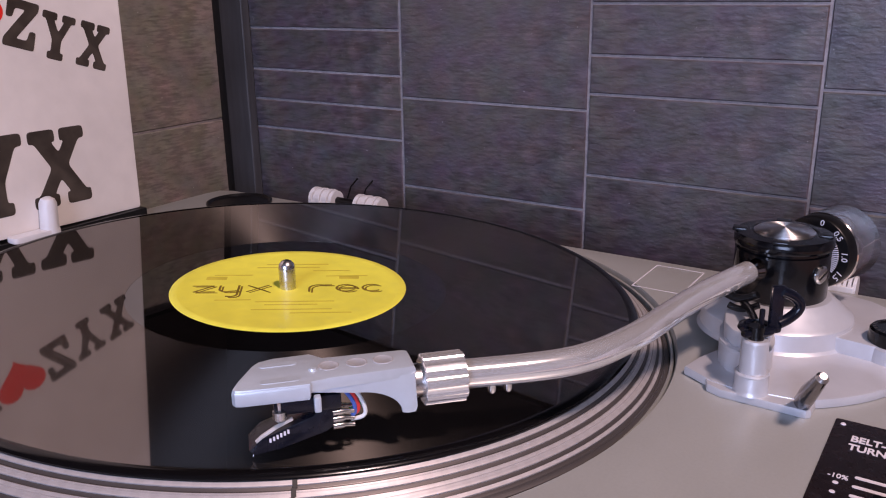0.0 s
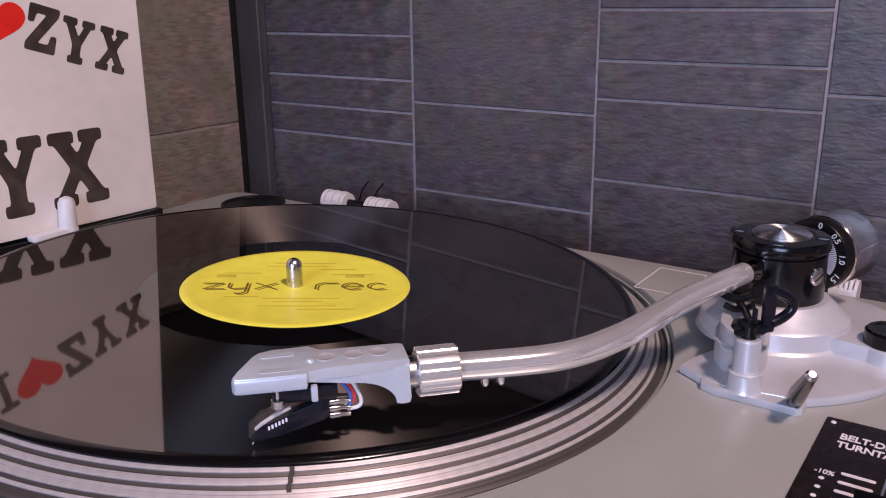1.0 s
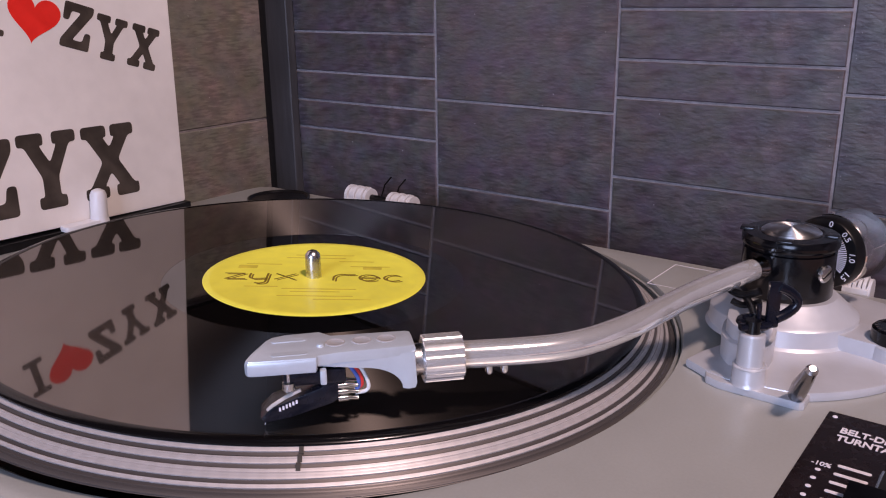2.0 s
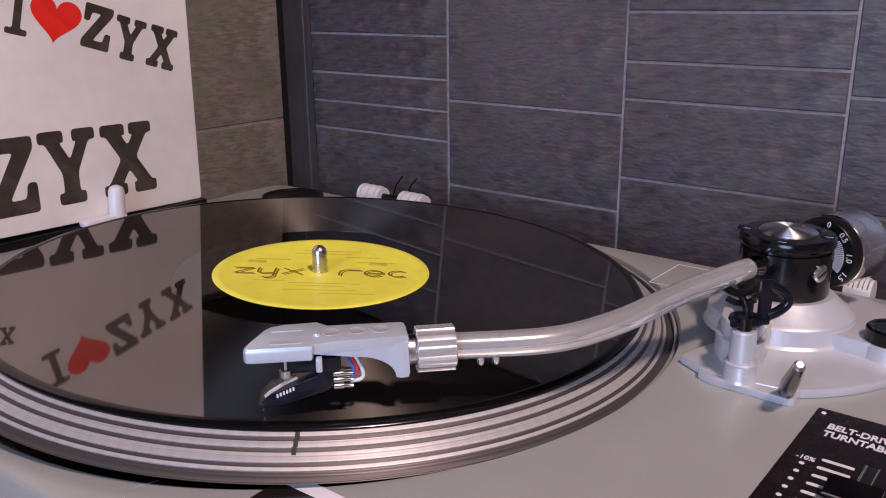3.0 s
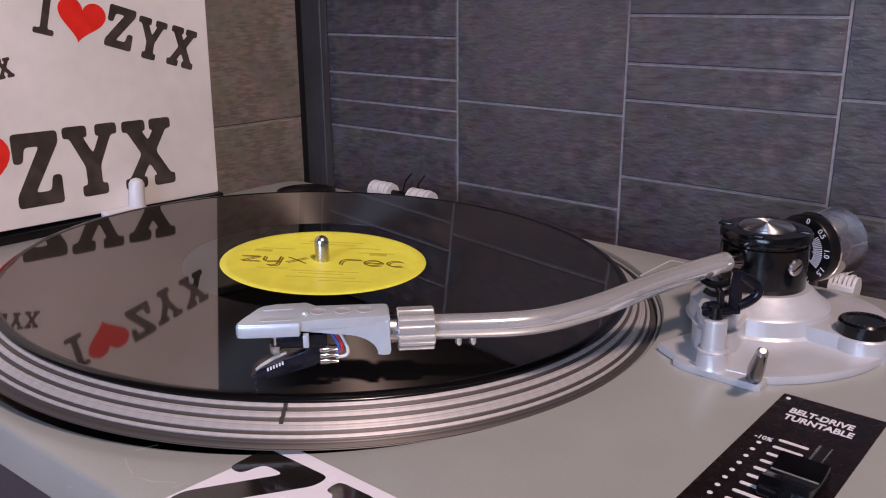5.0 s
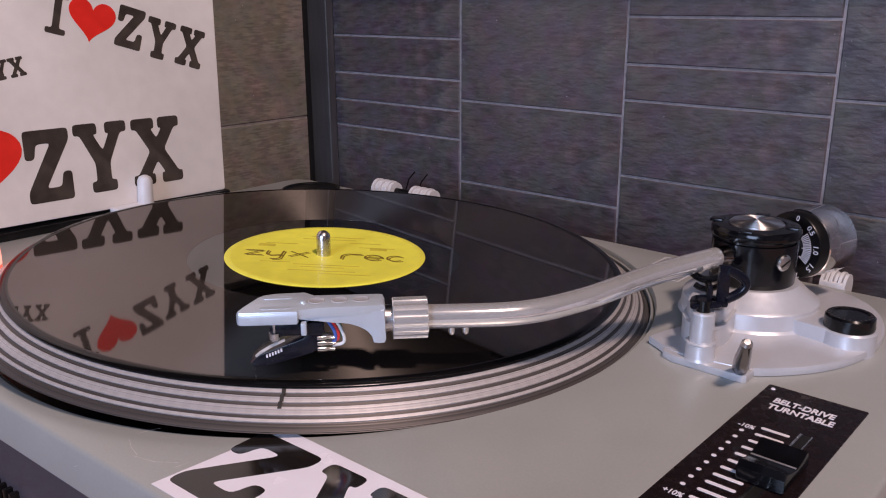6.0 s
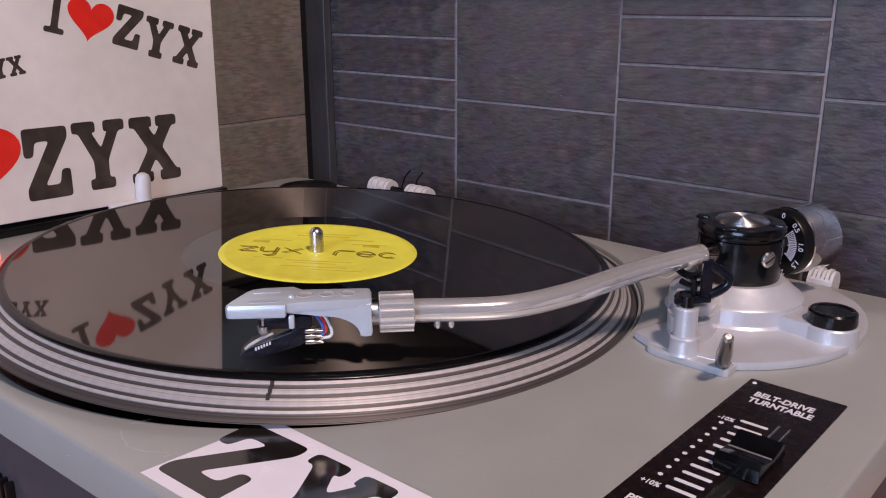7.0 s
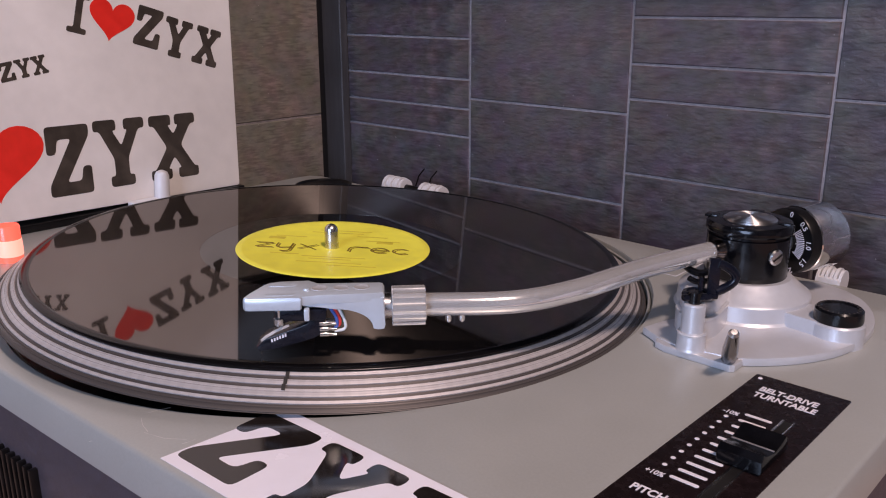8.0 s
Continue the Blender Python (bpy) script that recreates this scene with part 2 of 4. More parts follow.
WIRE_W = mat("white_wire", (0.70, 0.72, 0.72), 0.4)
WIRE_G = mat("green_wire", (0.06, 0.26, 0.15), 0.4)

# ---- mesh helpers ----
ORIGIN = {}


def root(name, place, label, category, group=""):
    ob = new(name)
    ob.empty_display_size = 0.02
    ob.location = place
    ORIGIN[ob.name] = Vector(place)
    return tagged(ob, label, category, group)


def part(name, bm, material, parent=None, label="", sharp=35, centre=None):
    """Links a bmesh, built in world metres, as one mesh object under its thing, with its origin in its middle."""
    me = bpy.data.meshes.new(name)
    vs = [v.co for v in bm.verts]
    if centre is None:
        lo = Vector([min(v[i] for v in vs) for i in range(3)])
        hi = Vector([max(v[i] for v in vs) for i in range(3)])
        centre = (lo + hi) / 2
    c = Vector(centre)
    bmesh.ops.translate(bm, verts=bm.verts, vec=-c)
    bmesh.ops.recalc_face_normals(bm, faces=bm.faces)
    bm.to_mesh(me)
    bm.free()
    me.materials.append(material)
    for p in me.polygons:
        p.use_smooth = True
    me.set_sharp_from_angle(angle=radians(sharp))
    ob = new(name, me)
    if parent:
        ob.parent = parent
        ob.location = c - ORIGIN[parent.name]
    else:
        ob.location = c
    ORIGIN[ob.name] = c
    if label:
        ob["label"] = label
    return ob


def box(x0, x1, y0, y1, z0, z1, bevel=0.0, seg=2, m=None):
    bm = bmesh.new()
    bmesh.ops.create_cube(bm, size=1)
    for v in bm.verts:
        v.co = Vector((x0 + (v.co.x + 0.5) * (x1 - x0), y0 + (v.co.y + 0.5) * (y1 - y0), z0 + (v.co.z + 0.5) * (z1 - z0)))
    if bevel:
        bmesh.ops.bevel(bm, geom=bm.edges[:], offset=bevel, segments=seg, affect="EDGES", profile=0.6)
    if m:
        bmesh.ops.transform(bm, matrix=m, verts=bm.verts)
    return bm


def lathe(profile, n=64, centre=(0, 0, 0), m=None):
    """A turned solid from (radius, height) pairs, bottom to top; closed where the radius is nought."""
    bm = bmesh.new()
    rows = []
    for r, z in profile:
        if r < 1e-7:
            rows.append([bm.verts.new((0, 0, z))])
        else:
            rows.append([bm.verts.new((r * math.cos(2 * math.pi * i / n), r * math.sin(2 * math.pi * i / n), z)) for i in range(n)])
    for a, b in zip(rows, rows[1:]):
        for i in range(n):
            j = (i + 1) % n
            if len(a) == 1 and len(b) == 1:
                continue
            if len(a) == 1:
                bm.faces.new((a[0], b[j], b[i]))
            elif len(b) == 1:
                bm.faces.new((a[i], a[j], b[0]))
            else:
                bm.faces.new((a[i], a[j], b[j], b[i]))
    bmesh.ops.transform(bm, matrix=(m or Matrix.Translation(centre)), verts=bm.verts)
    return bm


def prism(outline, z0, z1, bevel=0.0, m=None, seg=2):
    """An outline of (x, y) pairs pulled up from z0 to z1, its upper and lower edges rounded."""
    bm = bmesh.new()
    f = bm.faces.new([bm.verts.new((x, y, z0)) for x, y in outline])
    up = bmesh.ops.extrude_face_region(bm, geom=[f])
    bmesh.ops.translate(bm, verts=[g for g in up["geom"] if isinstance(g, bmesh.types.BMVert)], vec=(0, 0, z1 - z0))
    if bevel:
        flat = [e for e in bm.edges if abs(e.verts[0].co.z - e.verts[1].co.z) < 1e-9 and len(e.link_faces) == 2]
        bmesh.ops.bevel(bm, geom=flat, offset=bevel, segments=seg, affect="EDGES", profile=0.6)
    if m:
        bmesh.ops.transform(bm, matrix=m, verts=bm.verts)
    return bm


def tube(points, radius, n=16, radii=None, smooth=0):
    """A round bar along points; smooth: rounds of corner cutting."""
    ps = [Vector(p) for p in points]
    for _ in range(smooth):
        out = [ps[0]]
        for a, b in zip(ps, ps[1:]):
            out += [a.lerp(b, 0.25), a.lerp(b, 0.75)]
        ps = out + [ps[-1]]
    bm = bmesh.new()
    rows, side = [], None
    for i, p in enumerate(ps):
        d = (ps[min(i + 1, len(ps) - 1)] - ps[max(i - 1, 0)]).normalized()
        if side is None:
            side = d.cross(Vector((0, 0, 1)))
            if side.length < 0.01:
                side = d.cross(Vector((1, 0, 0)))
        side = (side - d * side.dot(d)).normalized()
        up = side.cross(d)
        r = radii[i] if radii else radius
        rows.append([bm.verts.new(p + r * (side * math.cos(2 * math.pi * k / n) + up * math.sin(2 * math.pi * k / n))) for k in range(n)])
    for a, b in zip(rows, rows[1:]):
        for k in range(n):
            bm.faces.new((a[k], a[(k + 1) % n], b[(k + 1) % n], b[k]))
    bm.faces.new(rows[0][::-1])
    bm.faces.new(rows[-1])
    return bm


def join(*bms):
    out = bmesh.new()
    for b in bms:
        me = bpy.data.meshes.new("piece")
        b.to_mesh(me)
        b.free()
        out.from_mesh(me)
        bpy.data.meshes.remove(me)
    return out


def rounded(x0, x1, y0, y1, r, n=6):
    pts = []
    for cx, cy, a in ((x1 - r, y0 + r, -90), (x1 - r, y1 - r, 0), (x0 + r, y1 - r, 90), (x0 + r, y0 + r, 180)):
        for i in range(n + 1):
            t = radians(a + 90 * i / n)
            pts.append((cx + r * math.cos(t), cy + r * math.sin(t)))
    return pts


def writing(name, text, size, m, material, parent, wide=1.0, bold=0.0, thick=0.00006):
    """Flat raised lettering with the built-in font, its first letter's foot at the pose m, read along the pose's x."""
    cu = bpy.data.curves.new(name, "FONT")
    cu.body, cu.size, cu.extrude, cu.offset = text, size, thick, bold
    tmp = new(name, cu)
    me = bpy.data.meshes.new_from_object(tmp)
    bpy.data.objects.remove(tmp)
    bm = bmesh.new()
    bm.from_mesh(me)
    bpy.data.meshes.remove(me)
    bmesh.ops.transform(bm, matrix=m @ Matrix.Diagonal((wide, 1, 1, 1)), verts=bm.verts)
    return part(name, bm, material, parent)


def strokes(lines, width, m, thick=0.00012, n=8):
    """Flat bars with round ends along lines of (u, v) pairs; each a hair higher than the last."""
    bms, k = [], 0
    for line in lines:
        for (ax, ay), (bx, by) in zip(line, line[1:]):
            a = math.atan2(by - ay, bx - ax)
            r = width / 2
            pts = [(bx + r * math.cos(a + radians(-90 + 180 * i / n)), by + r * math.sin(a + radians(-90 + 180 * i / n))) for i in range(n + 1)]
            pts += [(ax + r * math.cos(a + radians(90 + 180 * i / n)), ay + r * math.sin(a + radians(90 + 180 * i / n))) for i in range(n + 1)]
            bms.append(prism(pts, 0, thick + k * 0.000004, m=m))
            k += 1
    return join(*bms)


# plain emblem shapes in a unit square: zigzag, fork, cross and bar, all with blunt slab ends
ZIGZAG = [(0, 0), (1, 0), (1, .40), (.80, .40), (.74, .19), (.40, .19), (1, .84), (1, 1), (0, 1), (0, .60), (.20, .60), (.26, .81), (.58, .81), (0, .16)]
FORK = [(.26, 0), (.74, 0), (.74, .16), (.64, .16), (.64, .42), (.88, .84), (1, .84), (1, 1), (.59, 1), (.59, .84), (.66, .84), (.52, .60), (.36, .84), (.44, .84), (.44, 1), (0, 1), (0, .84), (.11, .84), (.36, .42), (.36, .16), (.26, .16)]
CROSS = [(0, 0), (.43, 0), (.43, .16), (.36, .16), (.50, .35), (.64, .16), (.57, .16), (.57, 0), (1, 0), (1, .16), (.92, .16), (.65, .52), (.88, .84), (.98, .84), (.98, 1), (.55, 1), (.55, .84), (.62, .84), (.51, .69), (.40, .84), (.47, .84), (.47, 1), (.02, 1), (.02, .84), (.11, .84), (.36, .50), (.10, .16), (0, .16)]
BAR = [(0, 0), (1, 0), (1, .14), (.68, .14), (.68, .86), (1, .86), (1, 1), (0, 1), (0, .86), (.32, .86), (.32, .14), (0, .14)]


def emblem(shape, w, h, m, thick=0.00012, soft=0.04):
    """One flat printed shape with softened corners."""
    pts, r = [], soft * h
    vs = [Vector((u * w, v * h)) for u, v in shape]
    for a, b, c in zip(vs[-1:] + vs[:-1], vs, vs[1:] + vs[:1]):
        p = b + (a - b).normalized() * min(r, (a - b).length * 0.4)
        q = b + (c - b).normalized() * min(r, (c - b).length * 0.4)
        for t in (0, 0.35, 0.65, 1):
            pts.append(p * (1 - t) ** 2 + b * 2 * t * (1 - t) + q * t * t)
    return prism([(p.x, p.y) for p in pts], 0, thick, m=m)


def heart(w, h, m, thick=0.00012):
    pts = []
    for i in range(48):
        a = 2 * math.pi * i / 48
        x = 16 * math.sin(a) ** 3
        y = 13 * math.cos(a) - 5 * math.cos(2 * a) - 2 * math.cos(3 * a) - math.cos(4 * a)
        pts.append((x / 32 * w, (y + 17) / 29 * h))
    return prism(pts, 0, thick, m=m)


# ---- the room ----
X_W, Y_N = -0.284, 0.230
X_E, Y_S, Z_F, Z_C = 2.4, -2.4, -0.92, 1.55
T = 0.12


def structure(name, bm, material, label):
    return tagged(part(name, bm, material), label, "", "", "structure")


wall_north = structure("wall_north", box(X_W - T, X_E + T, Y_N + 0.0007, Y_N + T, Z_F, Z_C), GROUT, "wall of dark slate-look ceramic tiles with pale grey grout")
wall_west = structure("wall_west", box(X_W - T, X_W - 0.0007, Y_S - T, Y_N + 0.0007, Z_F, Z_C), GROUT, "side wall of brown-grey slate-look tiles with grout joints")
structure("wall_east", box(X_E, X_E + T, Y_S - T, Y_N + 0.0007, Z_F, Z_C), PLASTER, "plain dim plaster wall")
WIN0, WIN1 = 0.18, 1.32          # the window opening
south = join(box(X_W - 0.0007, X_E, Y_S - T, Y_S, Z_F, 0.05), box(X_W - 0.0007, X_E, Y_S - T, Y_S, 1.20, Z_C),
             box(X_W - 0.0007, WIN0, Y_S - T, Y_S, 0.05, 1.20), box(WIN1, X_E, Y_S - T, Y_S, 0.05, 1.20))
structure("wall_south", south, PLASTER, "plain dim plaster wall with a window opening")
structure("floor", box(X_W - T, X_E + T, Y_S - T, Y_N + T, Z_F - 0.1, Z_F), FLOORMAT, "brown wooden floor")
structure("ceiling", box(X_W - T, X_E + T, Y_S - T, Y_N + T, Z_C, Z_C + 0.1), PLASTER, "plain dim plaster ceiling")
structure("window_1", join(box(WIN0, WIN1, Y_S - 0.09, Y_S - 0.04, 0.05, 0.10), box(WIN0, WIN1, Y_S - 0.09, Y_S - 0.04, 1.15, 1.20),
                           box(WIN0, WIN0 + 0.05, Y_S - 0.09, Y_S - 0.04, 0.10, 1.15), box(WIN1 - 0.05, WIN1, Y_S - 0.09, Y_S - 0.04, 0.10, 1.15)), WHITE, "white framed window with bluish daylight behind")
structure("backdrop", box(WIN0, WIN1, Y_S - 0.119, Y_S - 0.112, 0.05, 1.20), SKYGLOW, "bluish overcast daylight outside the window")
lampshade = root("ceiling_lamp", (0.98, -0.34, Z_C), "square white flush ceiling lamp, switched on", "lamp")
part("housing", box(0.80, 1.16, -0.52, -0.16, Z_C - 0.035, Z_C - 0.001, 0.004), WHITE, lampshade)

Z_T = 0.137          # top of the tiling; unseen dark panels added above to darken reflections
structure("wall_panel_north", box(X_W + 0.0064, X_E, Y_N - 0.0060, Y_N + 0.0007, Z_T + 0.0005, Z_C - 0.0005), DARKPANEL, "unseen dark panel above the tiles, added to darken reflections")
structure("wall_panel_west", box(X_W - 0.0007, X_W + 0.0060, -0.95, Y_N + 0.0005, Z_T + 0.0005, Z_C - 0.0005), DARKPANEL, "unseen dark side panel above the tiles, added to darken reflections")
# corner profile between the two tiled walls
structure("trim", prism([(-0.2722, 0.2295), (-0.2722, 0.2235), (-0.2705, 0.2218), (-0.2476, 0.2218), (-0.2468, 0.2226), (-0.2468, 0.2295)], Z_F, Z_T), TRIM,
          "dark grey corner strip between tiled walls")
structure("trim_joint", box(-0.2835, -0.2722, 0.2265, 0.2315, Z_F, Z_T), SEAL, "black joint in the tiled corner")

# ---- turntable ----
D = -0.0152          # top of the deck; the record's top is z = 0
TABLE = -0.118
tt = root("turntable", (0.02, 0.0, TABLE), "silver belt-drive record turntable with curved chrome tonearm, standing on a table", "turntable")

XL, XR, YB = -0.2225, 0.2720, 0.1655


def y_front(x):
    return -0.1682 + 0.050 * x


def deck_outline(inset=0.0):
    """The deck's outline with round corners, anticlockwise."""
    r = 0.012
    pts = []
    for x, y, a in ((XR, y_front(XR), -90), (XR, YB, 0), (XL, YB, 90), (XL, y_front(XL), 180)):
        cx = x - r if x > 0 else x + r
        cy = y - r if y > 0 else y + r
        for i in range(9):
            t = radians(a + 90 * i / 8)
            pts.append((cx + (r - inset) * math.cos(t), cy + (r - inset) * math.sin(t)))
    return pts


WX, WY = 0.0010, 0.0050


def well_point(r, a, z):
    """A point of the well's circle, whose middle lies off the spindle, in the direction a from the spindle."""
    k = WX * math.cos(a) + WY * math.sin(a)
    d = k + math.sqrt(r * r - WX * WX - WY * WY + k * k)
    return (d * math.cos(a), d * math.sin(a), z)


def deck_mesh(well):
    """The deck: a plate with a round well for the platter and a rounded upper edge."""
    bm = bmesh.new()
    n = 180

    def edge(inset):
        pts = deck_outline(inset)
        out = []
        for i in range(n):
            a = 2 * math.pi * i / n
            d = Vector((math.cos(a), math.sin(a)))
            best = 1.0
            for p, q in zip(pts, pts[1:] + pts[:1]):
                ex, ey = q[0] - p[0], q[1] - p[1]
                det = d.x * -ey + d.y * ex
                if abs(det) < 1e-12:
                    continue
                s = (p[0] * -ey + p[1] * ex) / det
                u = (d.x * p[1] - d.y * p[0]) / det
                if s > 0 and -1e-6 <= u <= 1 + 1e-6:
                    best = min(best, s)
            out.append(d * best)
        return out

    rings = []
    for r, z in ((well - 0.001, D - 0.012), (well - 0.0006, D - 0.0012), (well, D)):
        rings.append([well_point(r, 2 * math.pi * i / n, z) for i in range(n)])
    top = edge(0.0016)
    rings.append([(p.x, p.y, D) for p in top])
    for inset, z in ((0.0006, D - 0.0005), (0.0, D - 0.0016), (-0.0006, D - 0.0164), (0.0012, D - 0.0168)):
        rings.append([(p.x, p.y, z) for p in edge(inset)])
    rows = [[bm.verts.new(p) for p in r] for r in rings]
    for a, b in zip(rows, rows[1:]):
        for i in range(n):
            bm.faces.new((a[i], a[(i + 1) % n], b[(i + 1) % n], b[i]))
    return bm


WELL = 0.1640
deck = part("deck", deck_mesh(WELL), DECK, tt, "flat silver painted deck with rounded edge", centre=(0, 0, D))
part("well_lip", lathe([(WELL - 0.0030, D - 0.0060), (WELL - 0.0026, D - 0.0022), (WELL - 0.0018, D - 0.0018), (WELL - 0.0012, D - 0.0030), (WELL - 0.0012, D - 0.0060)], 128, (WX, WY, 0)), DECK, tt)
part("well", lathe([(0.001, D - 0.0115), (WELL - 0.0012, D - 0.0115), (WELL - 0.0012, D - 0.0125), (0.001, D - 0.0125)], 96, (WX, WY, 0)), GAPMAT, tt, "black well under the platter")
low = [(x, y) for x, y in deck_outline(0.0025)]
base = part("base", prism(low, D - 0.078, D - 0.0180, 0.002), BASEMAT, tt, "dark purple-grey plastic base")
part("seam", prism([(x, y) for x, y in deck_outline(0.004)], D - 0.0181, D - 0.0166), GAPMAT, tt, "black seam under the deck")
for i in range(20):
    x = -0.088 + 0.0050 * i
    y = y_front(x)
    part("rib", box(x, x + 0.0022, y - 0.0008, y + 0.006, D - 0.070, D - 0.040, 0.0006), SATINBLACK, base)
for fx, fy in ((-0.19, -0.14), (0.24, -0.12), (-0.19, 0.13), (0.24, 0.13)):
    part("foot", lathe([(0, TABLE), (0.020, TABLE), (0.022, TABLE + 0.004), (0.022, D - 0.079), (0, D - 0.079)], 24, (fx, fy, 0)), SATINBLACK, tt)

# the platter sits slightly askew in its well, and the record with it
ASKEW = Matrix.Translation((-0.0007, 0.0020, 0.0)) @ Matrix.Rotation(radians(2.62), 4, Vector((-0.553, 0.833, 0)))


def askew(bm):
    bmesh.ops.transform(bm, matrix=ASKEW, verts=bm.verts)
    return bm


def turn_askew(ob):
    """Leans a part whose own axis stays upright in its mesh, for the ring-shaped finish."""
    c = ORIGIN[ob.name]
    ob.rotation_mode = "QUATERNION"
    ob.rotation_quaternion = ASKEW.to_quaternion()
    ob.location = ob.location + (ASKEW @ c - c)
    return ob


# platter with stepped bright rings on its sloping side
P0, P1 = Vector((0.1515, -0.0028)), Vector((0.1650, D + 0.0028))


def slope(f, out=0.0):
    n = Vector((P0.y - P1.y, P1.x - P0.x)).normalized()
    p = P0.lerp(P1, f) + n * out
    return (p.x, p.y)


platter = part("platter", lathe([(0.004, -0.012), (0.1540, D - 0.001), (0.1590, D + 0.0016), slope(0.940), slope(-0.10), (0.1490, -0.0021), (0.004, -0.0022)], 180), PLATTERMAT, tt,
               "grey metal platter with stepped side", centre=(0, 0, -0.008))
turn_askew(platter)
for f0, f1 in ((-0.085, 0.021), (0.108, 0.248), (0.331, 0.539), (0.616, 0.706)):
    part("dotted_ring", lathe([slope(f0, -0.0004), slope(f0, 0.0002), slope(f0 + 0.01, 0.00045), slope(f1 - 0.01, 0.00045), slope(f1, 0.0002), slope(f1, -0.0004)], 180), RINGMAT,
         platter, "bright ring of strobe dots", centre=(0, 0, -0.008))
part("rim", lathe([slope(0.760, -0.0003), slope(0.770, 0.0004), slope(0.915, 0.0004), slope(0.925, -0.0003)], 180), PLATTERMAT, platter, centre=(0, 0, -0.008))
# a still patch of shade on the upper rings, painted as dark strips
for f, turn in ((-0.010, -46.5), (0.150, -46.65), (0.310, -46.8)):
    r, z = slope(f, 0.0005)
    lean = math.atan2(P1.y - P0.y, P1.x - P0.x)
    mark_m = Matrix.Rotation(radians(turn), 4, "Z") @ Matrix.Translation((r, 0, z)) @ Matrix.Rotation(-lean, 4, "Y")
    part("mark", box(-0.0013, 0.0013, -0.0007, 0.0007, -0.0001, 0.00012, m=mark_m), GAPMAT, platter, "short strip of painted shade across a ring")
part("spindle", lathe([(0, -0.004), (0.0036, -0.004), (0.0036, 0.0095), (0.0033, 0.0112), (0.0022, 0.0126), (0.0009, 0.0132), (0, 0.0133)], 32), BRUSHED, tt, "polished steel spindle")

# ---- record on the platter ----
record = root("vinyl_record", (0, 0, 0), "black vinyl record with yellow label lying on the platter", "record")
record.rotation_mode = "QUATERNION"
record.rotation_quaternion = ASKEW.to_quaternion()
record.location = ASKEW.translation
part("disc", lathe([(0.0036, -0.0019), (0.1470, -0.0019), (0.1470, 0.0), (0.0690, 0.0), (0.0690, -0.0001), (0.0036, -0.0003)], 192), VINYL, record, "glossy black grooved disc", centre=(0, 0, 0), sharp=4)
part("dead_wax", lathe([(0.0036, -0.0003), (0.0036, -0.00004), (0.0689, -0.00004), (0.0689, -0.0003)], 192), DEADWAX, record, "smooth black band between grooves and label", centre=(0, 0, 0), sharp=4)
part("outer_rim", lathe([(0.1470, -0.0017), (0.1502, -0.0017), (0.1511, -0.0012), (0.1512, -0.0008), (0.1505, -0.0001), (0.1488, 0.0003), (0.1476, 0.0003), (0.1470, 0.00005)], 192), VINYLEDGE, record, "raised black rim of the record", centre=(0, 0, 0))
label_part = part("label", lathe([(0.0012, 0.00002), (0.0012, 0.00028), (0.0473, 0.00028), (0.0477, 0.00036), (0.0487, 0.00036), (0.0491, 0.00028), (0.0508, 0.00028), (0.0512, 0.00002)], 96), YELLOW, record, "plain yellow paper label", centre=(0, 0, 0))
LM = Matrix.Translation((0, 0, 0.00030)) @ Matrix.Rotation(radians(40), 4, "Z")


def on_label(u, v):
    return LM @ Matrix.Translation((u, v, 0))


def glyph(lines, u, gap=0.0017):
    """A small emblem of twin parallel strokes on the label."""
    for k, width in ((0, 0.0010), (1, 0.0008)):
        moved = [[(x + k * gap * 0.75, y - k * gap * 0.75) for x, y in line] for line in lines]
        part("emblem", strokes(moved, width, on_label(u, -0.0075), 0.00003), LABELINK, label_part)


def bow(cx, cy, rad, start, stop):
    return [(cx + rad * math.cos(radians(start + (stop - start) * i / 12)), cy + rad * math.sin(radians(start + (stop - start) * i / 12))) for i in range(13)]


glyph([[(0, 0.0085), (0.0085, 0.0085), (0.0010, 0.0010), (0.0095, 0.0010)]], -0.0415)
glyph([[(0, 0.0085), (0, 0.0050), *bow(0.0032, 0.0042, 0.0032, 180, 290), (0.0075, 0.0020)], [(0.0080, 0.0085), (0.0080, -0.0020), *bow(0.0052, -0.0022, 0.0028, 0, -120)]], -0.0300)
glyph([[(0, 0.0085), (0.0085, 0.0010)], [(0.0085, 0.0085), (0, 0.0010)]], -0.0180)
glyph([[(0, 0.0005), (0, 0.0045), *bow(0.0042, 0.0045, 0.0042, 180, 70), (0.0095, 0.0085)]], 0.0085)
glyph([[(0.0012, 0.0045), (0.0085, 0.0045), *bow(0.0045, 0.0045, 0.0042, 0, 320)]], 0.0200)
glyph([bow(0.0045, 0.0045, 0.0042, 50, 310)], 0.0315)
for u, v in ((-0.0330, 0.0110), (0.0260, 0.0110)):
    part("print_block", prism(rounded(u - 0.0045, u + 0.0045, v - 0.0022, v + 0.0022, 0.0008, 3), 0, 0.00003, m=on_label(0, 0)), FAINTINK, label_part)
for u0, u1, v in ((-0.012, 0.016, 0.030), (-0.016, 0.012, 0.0255), (0.010, 0.026, 0.0205), (-0.034, -0.018, 0.0150), (0.016, 0.034, 0.0130),
                  (-0.013, 0.019, -0.0190), (-0.009, 0.012, -0.0225), (-0.014, 0.018, -0.0280), (0.002, 0.026, -0.0320), (-0.030, -0.016, -0.0165)):
    part("print_line", strokes([[(u0, 0), (u1, 0)]], 0.0011, on_label(0, v), 0.00003), FAINTINK, label_part)

